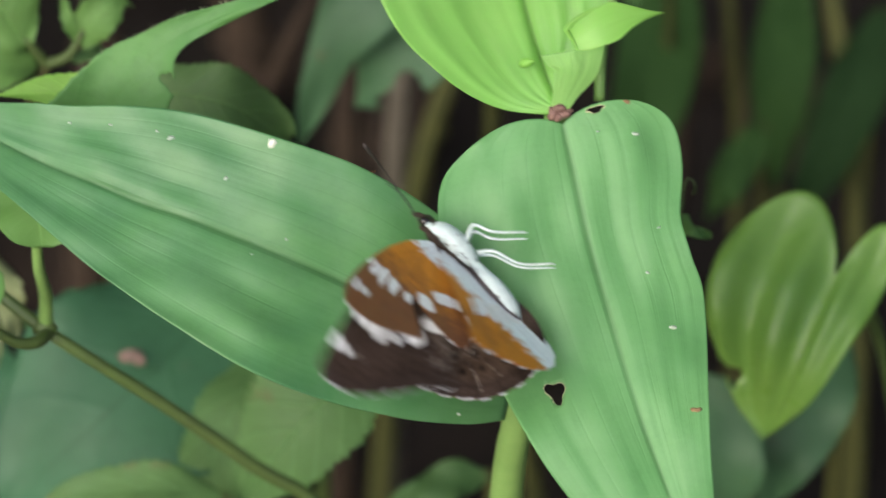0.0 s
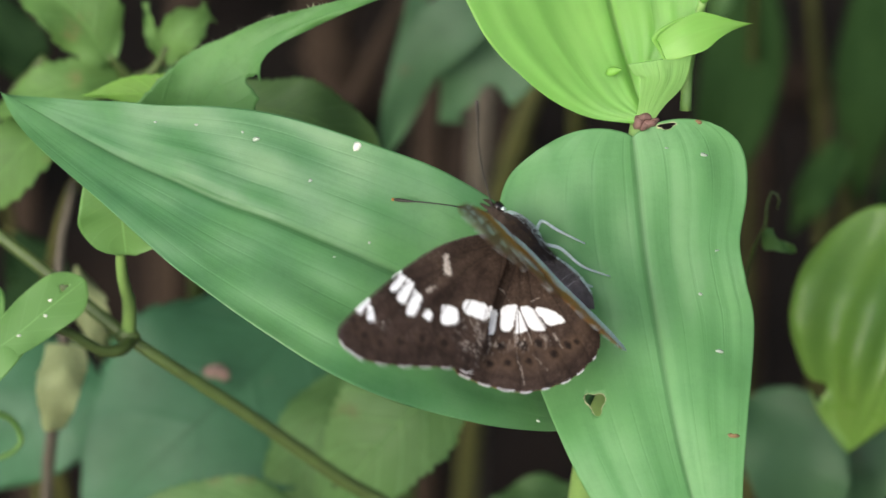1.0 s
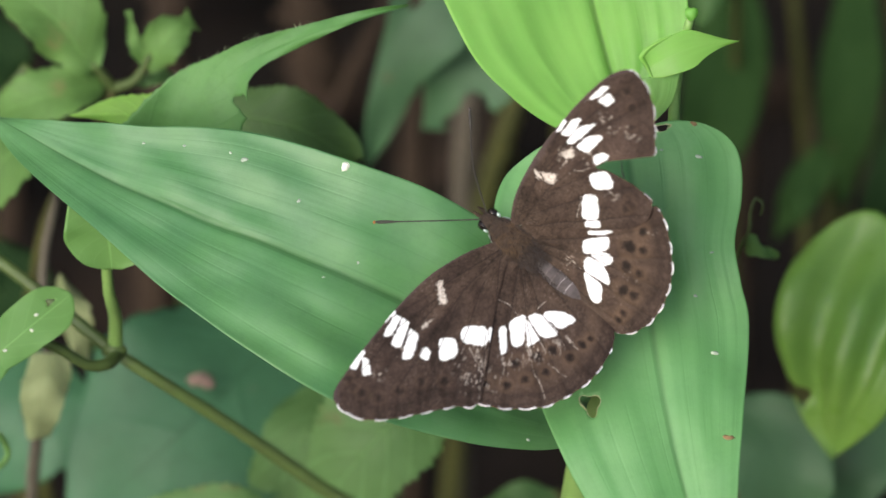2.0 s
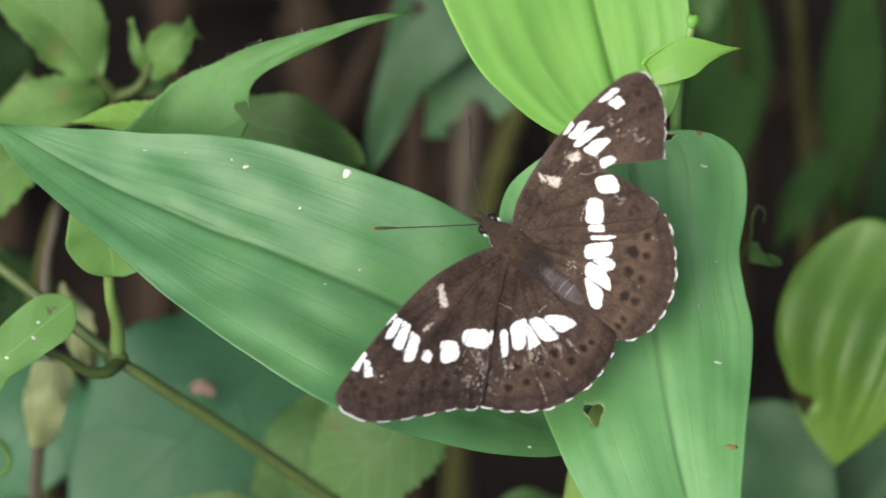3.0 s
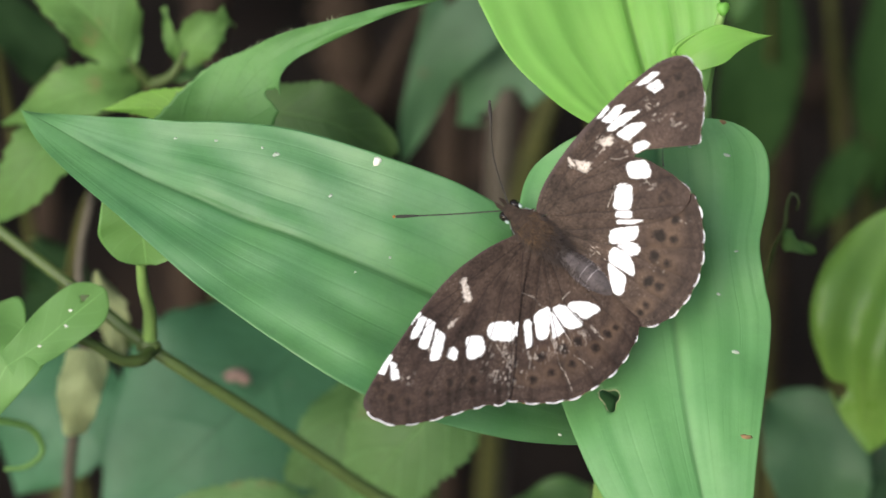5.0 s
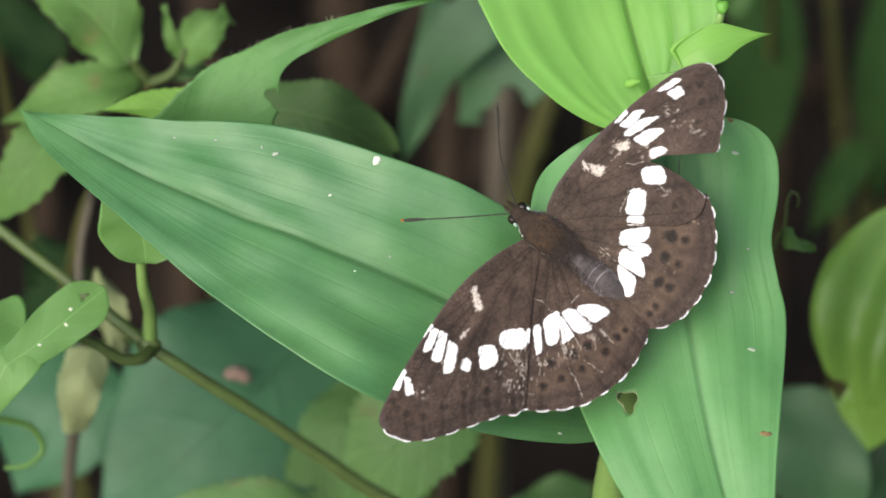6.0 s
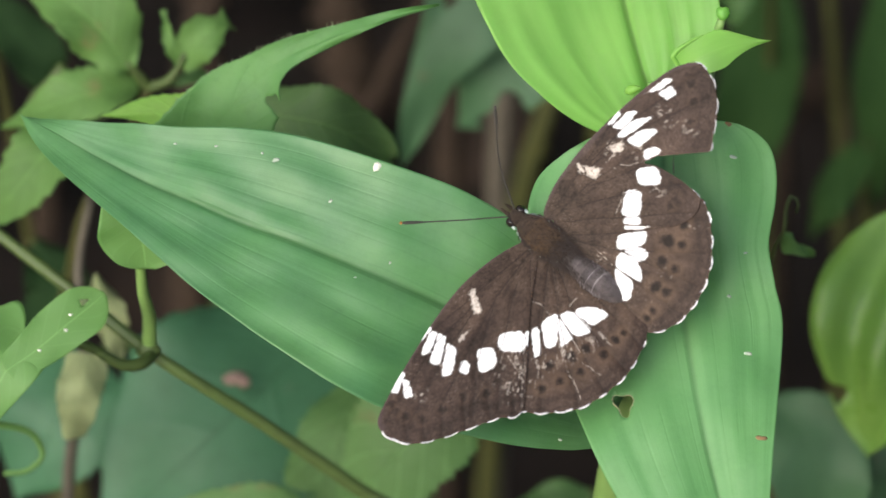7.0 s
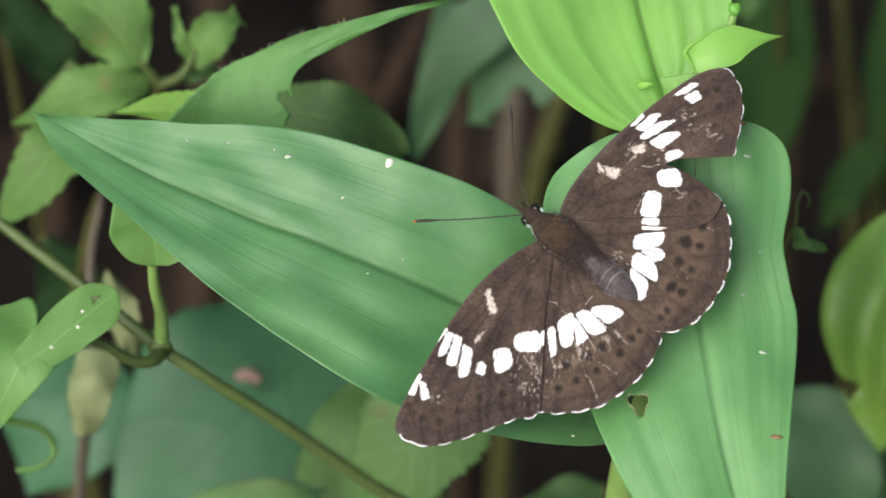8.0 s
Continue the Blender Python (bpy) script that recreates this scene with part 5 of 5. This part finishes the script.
    veins = [(1.6, -0.2, 17.5, 3.0), (1.8, -0.4, 9, -0.6), (9, -0.6, 24.5, -3.6), (11.3, 0.9, 18.3, 1.7), (18.3, 1.7, 29.5, 0.6), (11.3, 0.6, 18.2, 0.05), (18.2, 0.05, 28, -1.9), (9.5, -0.7, 17.3, -3.85), (17.3, -3.85, 22.5, -7.2), (6.5, -1.6, 14.3, -5.1), (14.3, -5.1, 20, -9.3), (3, -1, 11.3, -7.4), (11.3, -6.2, 17.6, -11)]
    fl = wing(b, "forewing", (1.73, -0.45), [(1.18, 0.71), (5.14, 2.41), (10.24, 3.53), (15.56, 3.59), (21.72, 2.95), (26.67, 2.24), (29.81, 1.43), (30.69, -0.00), (30.61, -1.88), (29.19, -4.08), (26.79, -6.09), (24.11, -7.87), (21.09, -9.81), (18.51, -11.58), (13.09, -8.19), (6.94, -4.20), (2.10, -1.46)],
              [(23.48, 2.82, 23.34, 2.42, 25.71, 1.71, 25.98, 2.27), (24.07, 1.99, 23.83, 1.58, 24.89, 0.02, 25.65, 0.53), (17.14, 3.61, 17.13, 3.27, 18.79, 3.32, 18.70, 3.66), (17.30, 3.04, 17.04, 2.38, 19.48, 1.62, 20.24, 2.23), (16.98, 2.08, 16.78, 1.27, 19.89, -0.20, 20.47, 0.73), (17.36, 0.54, 17.27, -0.69, 19.98, -2.10, 20.82, -1.39), (17.88, -2.15, 17.64, -3.00, 18.80, -3.67, 19.21, -2.61), (15.71, -2.74, 14.45, -4.08, 15.83, -5.81, 17.91, -4.78), (12.73, -3.66, 10.55, -5.82, 12.46, -7.45, 14.25, -4.88), (10.48, -6.02, 10.28, -6.38, 11.48, -7.78, 11.76, -7.32)],
              [(27.52, 0.41, 0.40), (27.33, -0.93, 0.45), (26.44, -2.81, 0.45), (24.04, -3.92, 0.40), (21.40, -4.99, 0.40), (19.28, -6.85, 0.42), (27.16, 1.40, 0.35)],
              [(10.70, 2.40, 10.05, 2.00, 11.75, -0.30, 12.55, 0.05), (15.47, -0.02, 14.80, -0.53, 15.69, -0.64, 16.51, -0.51)],
              veins + [(27.26, -0.69, 29.56, -2.91), (26.33, -2.73, 28.18, -4.40), (24.13, -3.81, 26.46, -5.88), (21.23, -4.86, 24.12, -7.46), (19.12, -6.72, 21.58, -9.41), (16.44, -8.39, 19.00, -10.97)], [(14.0, -6.2, 15.6, -9.6), (16.4, -9.9, 13.9, -8.1)], [(15.6, -7.6, 2.3), (17.0, -9.8, 1.9), (20.4, -0.2, 0.9), (24.1, -0.9, 1.0), (13.2, -6.9, 1.2)],
              -1, False, "dark brown forewing with white spots", 0.15, 21, [(6.9, 8.6, 1.0), (8.6, 13, 0.75)])
    veins = [(0.6, -2.2, 8.85, -7.4), (8.85, -7.4, 16.4, -13.6), (0.6, -2.2, 6.45, -8.1), (6.45, -8.1, 13.2, -16.6), (6.3, -8.2, 10, -18), (0.5, -2.6, 4.75, -9.05), (4.75, -9.05, 6.4, -18.4), (0.4, -3, 2.2, -12.8), (2.2, -12.8, 3, -18)]
    hl = wing(b, "hindwing", (0.25, -1.71), [(4.21, -1.24), (9.85, -3.05), (15.62, -6.37), (18.61, -10.25), (18.42, -11.69), (17.19, -13.68), (15.35, -15.71), (13.17, -17.46), (10.15, -18.51), (7.07, -19.08), (4.19, -18.75), (2.31, -18.26), (1.23, -17.73), (0.50, -17.10), (-0.60, -15.60), (-1.30, -12.50), (-0.90, -7.00), (0.05, -3.29)],
              [(9.52, -6.58, 9.05, -7.16, 11.20, -9.26, 12.06, -9.09), (8.29, -6.98, 6.27, -7.70, 9.15, -10.13, 10.35, -9.53), (6.52, -8.16, 6.75, -9.32, 7.45, -11.11, 8.97, -10.68), (6.23, -8.19, 4.84, -8.90, 5.30, -12.42, 7.07, -11.24), (4.67, -9.11, 3.00, -10.38, 2.39, -12.69, 4.68, -12.09)],
              [(3.06, -15.41, 0.36), (4.32, -15.29, 0.42), (6.72, -15.32, 0.46), (9.89, -14.40, 0.42), (12.40, -13.29, 0.44), (14.55, -12.08, 0.44), (11.70, -11.07, 0.60), (9.31, -12.36, 0.62), (7.30, -13.17, 0.50), (16.04, -10.24, 0.36)],
              [], veins, [(7.62, -2.04, 6.61, -5.17), (6.61, -5.17, 6.80, -7.26), (4.49, -8.44, 3.12, -8.47), (9.47, -10.83, 12.58, -16.58), (9.00, -13.94, 8.82, -16.59), (5.15, -13.61, 5.16, -15.80), (7.29, -10.98, 8.16, -13.00)], [(9.0, -11.2, 2.0), (12.2, -10.5, 1.6), (15.2, -10.4, 1.6), (6.8, -13.2, 1.1), (5.0, -13.8, 0.9)],
              -1, True, "dark brown hindwing with white band and black spots", -0.08, 31, [(3, 12, 0.8)])
    veins = [(1.6, 0.3, 16.2, 2.0), (1.7, 0, 8.8, -0.6), (8.8, -0.6, 17.2, -3.1), (10.6, 0.9, 17.4, 0.45), (17.4, 0.45, 28, -2.2), (10.6, 0.5, 17.4, -0.95), (17.4, -0.95, 26.5, -5), (8.6, -0.9, 15.2, -4.6), (5.8, -1.4, 12.6, -5.9), (12.6, -5.9, 16.4, -9.4), (3, -1, 9.1, -6.9), (9.1, -6.9, 14.6, -12.4)]
    fr = wing(b, "forewing", (1.57, -0.00), [(1.98, 0.92), (2.96, 1.56), (5.56, 2.39), (9.00, 2.75), (12.50, 2.80), (16.70, 2.45), (21.31, 1.81), (25.49, 0.83), (27.80, -0.37), (28.72, -1.57), (28.58, -3.31), (27.57, -5.06), (25.89, -6.75), (23.87, -8.01), (21.64, -9.26), (20.50, -7.89), (19.41, -6.38), (17.95, -5.27), (16.40, -4.59), (15.23, -4.14), (15.90, -5.47), (16.44, -7.80), (16.68, -9.77), (16.66, -11.85), (16.23, -12.39), (14.80, -12.80), (13.37, -12.57), (11.74, -11.69), (9.69, -9.36), (6.17, -5.09), (2.79, -0.67), (1.98, 0.92)],
              [(21.97, 1.02, 24.54, 0.48, 24.88, -0.14, 23.03, 0.28), (22.71, -0.08, 24.31, -0.62, 24.13, -1.58, 22.76, -1.20), (15.91, 2.23, 17.70, 2.21, 17.64, 1.97, 16.23, 1.96), (15.90, 1.50, 18.47, 1.40, 19.23, 0.60, 16.60, 0.46), (15.44, 0.57, 18.09, 0.27, 19.82, -1.17, 15.82, -0.20), (15.78, -0.78, 18.01, -1.33, 19.49, -2.89, 16.23, -2.38), (16.32, -3.12, 17.70, -4.13, 17.64, -4.81, 15.52, -4.07), (14.03, -3.88, 15.93, -5.71, 14.60, -7.29, 12.76, -5.32), (11.16, -4.59, 12.46, -6.02, 9.94, -7.88, 8.66, -6.25), (8.63, -6.64, 9.83, -8.06, 9.27, -8.45, 8.16, -7.03)],
              [(14.39, -9.90, 0.50), (13.43, -9.81, 0.40), (26.11, -2.25, 0.40), (24.78, -3.82, 0.35), (22.75, -5.09, 0.35)],
              [(9.63, 2.10, 9.96, 1.38, 9.46, 0.50, 9.07, 1.17), (9.99, 1.04, 11.22, -0.64, 9.93, -1.01, 9.39, 0.26), (13.73, 0.39, 15.37, -0.40, 14.67, -1.26, 13.62, -0.43)],
              veins, [(10.82, -4.60, 8.32, -5.54), (12.21, -0.44, 14.27, -0.78), (12.36, -1.68, 15.10, -3.89), (13.95, -6.21, 13.80, -8.14), (21.35, -1.31, 21.50, -2.54)], [(13.9, -0.4, 1.5), (21.4, -2.4, 1.6), (16.0, -3.0, 1.3), (22.2, -5.6, 1.2), (13.8, -7.6, 1.0)],
              1, False, "torn dark brown forewing with white spots", 0.15, 41, [(8.6, 14, 0.55), (22, 24.4, 0.6)], hub=(11.54, 0.35))
    veins = [(1.2, -1.8, 7, -8.2), (7, -8.2, 14.2, -14.6), (1.1, -2, 5.0, -9.1), (5.0, -9.1, 11.2, -17.4), (5, -9.2, 7.4, -19), (0.9, -2.6, 2.9, -9.7), (2.9, -9.7, 3.6, -19.4), (0.7, -3, 0.2, -13), (0.2, -13, 0.4, -18)]
    hr = wing(b, "hindwing", (1.12, -1.21), [(2.50, -0.35), (4.60, -1.40), (8.44, -5.00), (12.47, -9.93), (15.54, -12.29), (16.02, -13.35), (14.66, -15.41), (12.11, -17.71), (9.76, -19.16), (6.56, -20.08), (3.36, -20.11), (0.93, -19.23), (-0.29, -18.35), (-0.90, -17.40), (-1.30, -15.60), (-1.40, -12.80), (-1.00, -8.00), (0.05, -5.00), (0.65, -3.06)],
              [(7.63, -7.65, 9.61, -9.96, 8.55, -9.38, 7.28, -7.75), (6.26, -7.67, 8.76, -10.09, 7.23, -10.78, 4.70, -8.55), (5.17, -9.15, 6.92, -10.93, 6.64, -12.12, 5.29, -11.60), (4.75, -9.04, 5.17, -11.78, 3.53, -13.43, 2.97, -9.65), (2.82, -9.68, 2.94, -12.57, 0.73, -13.61, 0.37, -12.49)],
              [(12.22, -13.07, 0.50), (10.22, -14.37, 0.46), (7.42, -15.53, 0.46), (4.55, -16.48, 0.50), (1.81, -16.62, 0.44), (0.66, -16.48, 0.40), (9.43, -12.81, 0.75), (7.14, -13.74, 0.60), (4.23, -14.98, 0.65)],
              [], veins, [(3.08, -6.92, 2.79, -9.53), (1.99, -7.52, 2.85, -7.72)], [(2.6, -7.6, 1.0), (6.0, -15.0, 0.9), (12.6, -14.4, 0.8)],
              1, True, "dark brown hindwing with white band and black spots", 0.04, 51, [(5, 13, 0.8)])
    v, f = tube([(16.6, -7.7, 0.25), (17.5, -6.9, 0.45), (18.7, -6.0, 0.3)], [0.09, 0.05, 0.03], 12, 6, 0.2)
    local_part(fr, "torn_vein", v, f, M_HORN, "thin black vein end in the tear")
    return b, (fl, hl), (fr, hr), abdomen


build_litter()
build_shade_shrubs()
plant, hanging, NODE = build_plant()
hairy = build_hairy()
vine = build_vine()
build_back()
butterfly, wings_l, wings_r, abdomen = build_butterfly()

# sway of the plant: seconds, mm across, mm up, degrees
SWAY = [
    (0, -0.53, 0.00, 1.11),
    (0.5, -0.29, -1.17, 0.27),
    (1, -0.58, 1.22, -0.20),
    (1.5, -0.18, 0.18, 0.16),
    (1.7, -0.19, -0.34, 0.05),
    (2.8, 0.10, -0.14, -0.10),
    (3, -0.06, -0.19, -0.11),
    (3.5, 0.00, 0.00, 0.00),
    (4, -0.14, -0.15, -0.07),
    (4.5, -0.24, -0.24, -0.51),
    (4.7, -0.34, -0.07, -0.30),
    (5.8, -0.57, -0.50, 0.00),
    (6, -0.53, -0.28, -0.00),
    (6.5, -0.26, -0.21, -0.01),
    (7, -0.41, -0.45, -0.10),
    (7.5, -0.35, -0.28, -0.70),
    (8, -0.27, -0.47, -0.08),
]
# the hanging leaf on it: seconds, mm, mm, degrees about the node
HANG = [
    (0, 0.53, -0.99, 5.55),
    (0.5, 0.06, -0.75, 0.01),
    (1, -1.36, -1.49, 0.37),
    (1.5, -0.25, 0.26, 0.24),
    (1.7, -0.34, 0.70, 0.10),
    (2.8, -0.35, -0.25, -0.20),
    (3, -0.09, 0.32, -0.36),
    (3.5, 0.00, -0.00, -0.00),
    (4, 0.00, 0.01, -0.26),
    (4.5, -0.28, 0.54, -0.09),
    (4.7, -0.75, 0.30, -2.40),
    (5.8, -0.45, 0.30, -0.10),
    (6, 0.10, 0.12, 0.03),
    (6.5, -0.03, 0.21, -0.59),
    (7, -0.18, 0.50, -0.40),
    (7.5, -0.54, 0.37, -0.27),
    (8, 0.06, 0.08, -0.37),
]
PITCH = 10.0  # nose down
# butterfly: seconds, mm from its resting place, degrees of heading, wing lift left and right, sweep of the forewings
# left and right, lean of the body, sweep of the hindwings left and right, extra lift of the hindwings left and right
FLAPS = [
    (0, 1.1, -3.72, 44, 45, 117, 9, -1, 46, 1.3, -0.1, -6.4, -6),
    (0.1, -0.9, -2.21, 46, 49, 112, -0.5, -4, 38, -0.1, -0.6, -5.9, -0.6),
    (0.2, 0.38, -0.21, 49.9, 59, 96.6, 0.9, -4.1, 26, -0.2, -1.4, -4.5, -0.6),
    (0.3, -0.22, -0.98, 49.4, 52.6, 94.3, -1.7, -4.2, 12, -1, -2.1, -3.4, -1.4),
    (0.4, 0.57, -0.79, 48.3, 51.6, 83.9, 2.8, -3.8, 0, -0.7, -2.8, -2.5, -1.7),
    (0.5, 0.38, -2.31, 47.2, 51.2, 82.6, -0.3, -6.9, 0, -1.5, -4, -1.9, -1.9),
    (0.6, 0.29, -1.63, 46.5, 48.2, 80.6, 1.5, -6, 0, -2.6, -10, -2.5, -0.7),
    (0.7, -0.9, -0.47, 45.9, 48.6, 76.1, -3.7, -9.2, 0, -4.7, -16.6, -3.1, -0.6),
    (0.8, -0.6, -2.04, 45.7, 45.9, 81.6, -3.9, -10.6, 0, -5.2, -11.7, -3.9, -0.6),
    (0.9, -0.45, -1.8, 45.5, 42.6, 93.5, -3.2, -3.6, 0, -5.6, -5.6, -4.9, -0.6),
    (1, -0.7, -1.64, 44.8, 38.9, 96, -3.9, -4, 0, -6.1, -0.6, -5.7, -1),
    (1.1, 0.64, -2.44, 42.4, 29.6, 68.3, 14.2, 0.5, 0, -4, -1.2, -1.9, -0.7),
    (1.2, -0.09, -3.08, 42.1, 45.8, 94.6, -1.2, -4, 0, -6.8, -3.1, -0.6, -0.6),
    (1.3, 0.4, -0.64, 44.1, 59.6, 82.4, -0.1, -4.9, 0, -6.4, -5.4, -1.7, -0.7),
    (1.4, -0.09, -0.54, 45.6, 54.9, 83.7, -6, -7.3, 0, -7, -8, -2.8, -0.8),
    (1.5, -0.29, -0.45, 47.1, 46.7, 68.4, -2.5, -6.2, 0, -6.2, -10, -3.4, -1),
    (1.6, -0.14, 0.09, 48.4, 34.1, 60.6, -10.8, -9.1, 0, -5.5, -8, -2.1, -1.3),
    (1.7, 0.15, 0.27, 49.6, 30.6, 45.8, -2.7, -5.5, 0, -2.2, -5.1, -0.9, -1.6),
    (2.8, 0.19, -0.28, 49.8, 15.8, 23.5, -1.1, 0.7, 0, 0.4, -0.1, -0.6, -0.6),
    (3, -0.01, 0.29, 50.4, 23.45, 27.71, -2.14, -0.03, 0, -1, -0.15, -0.71, -0.6),
    (3.5, -0.11, -0.02, 52.27, 16.81, 18.12, -0.37, 1.27, 0, 0.62, -0.4, -0.6, -0.61),
    (4, 0.01, 0.02, 51.4, 10, 8.8, 0.4, 2.6, 0, -0.1, 0.2, -0.6, -1.2),
    (4.5, 0, 0, 51.5, 12, 9.5, 0.5, 3, 0, 0.1, 0.4, -0.6, -1),
    (4.7, -1.27, 0.52, 51.2, 17.3, 15.3, -0.1, 2.4, 0, -0.1, 0.5, -0.6, -0.7),
    (5.8, -0.2, 0.09, 51.8, 12.8, 19.3, 0.6, 2.9, 0, 0.6, 1.6, -0.6, -1),
    (6, 0, 0, 51.5, 7.5, 7, 1.5, 5, 0, 0.2, 0.8, -0.6, -1),
    (6.5, -0.12, 0.17, 51.52, 11.28, 6.94, 1.09, 4.26, 0, 0.06, 1.39, -0.6, -0.8),
    (7, -0.25, 0.41, 51.4, 8.8, 12.1, 1.9, 3.6, 0, 0.5, 1.2, -0.6, -0.6),
    (7.5, -0.12, 0.2, 51.4, 9.4, 9.3, 1.4, 4, 0, 0.3, 0.9, -0.6, -0.8),
    (8, 0.04, 0.13, 51.3, 4.3, -2.5, 2.2, 4.8, 0, 0.9, 2.1, -0.6, -1),
]


def swayed(t):
    """The sway at t, between its rows."""
    ts = [r[0] for r in SWAY]
    return [float(np.interp(t, ts, [r[i] for r in SWAY])) for i in (1, 2, 3)]


def sway_pose(dx, dy, turn):
    """The working space shifted and turned about its origin."""
    return REF @ Matrix.Translation((dx / 1000, dy / 1000, 0)) @ pose(0, 0, 0, 0, 0, turn)


def motions():
    here = Matrix.Translation(Vector(base_of(plant)) / 1000)
    walk(plant, [(t, sway_pose(dx, dy, a) @ here) for t, dx, dy, a in SWAY])
    for ob, k in ((hairy, 0.9), (vine, 0.45)):
        spot = Matrix.Translation(Vector(base_of(ob)) / 1000)
        walk(ob, [(t, sway_pose(dx * k, dy * k, a * k) @ spot) for t, dx, dy, a in SWAY])
    pivot = Matrix.Translation((Vector(NODE) - Vector(base_of(plant))) / 1000)
    walk(hanging, [(t, Matrix.Translation((dx / 1000, dy / 1000, 0)) @ pivot @ pose(0, 0, 0, 0, 0, a) @ pivot.inverted()) for t, dx, dy, a in HANG])
    rest = Vector((9.62, 0.75, 7.8)) / 1000
    hinge = Matrix.Translation((0, -0.003, 0))
    rows, dips, turns = [], [], [[], [], [], []]
    for t, dx, dy, head, al, ar, sl, sr, lean, hsl, hsr, hl, hr in FLAPS:
        roll = (ar - al) / 2 + lean  # the body leans with the wings
        at = sway_pose(*swayed(t)) @ Matrix.Translation(rest + Vector((dx / 1000, dy / 1000, 0))) @ pose(0, 0, 0, 0, 0, head) @ pose(0, 0, 0, -PITCH) @ pose(0, 0, 0, 0, -roll)
        rows.append((t, at))
        dips.append((t, hinge @ pose(0, 0, 0, min(16, 0.34 * max(0, min(al, ar) - 8)) * min(1, max(-0.3, (104 - ar) / 20))) @ hinge.inverted()))  # it sinks between the raised wings
        for keys, lift, sweep in zip(turns, (al + roll, al + roll + hl, roll - ar, roll - ar - hr), (sl, hsl, -sr, -hsr)):
            keys.append((t, pose(0, 0, 0, 0, lift, 0) @ pose(0, 0, 0, 0, 0, sweep)))
    walk(butterfly, rows)
    walk(abdomen, dips)
    for w, keys in zip((*wings_l, *wings_r), turns):
        walk(w, keys)


motions()
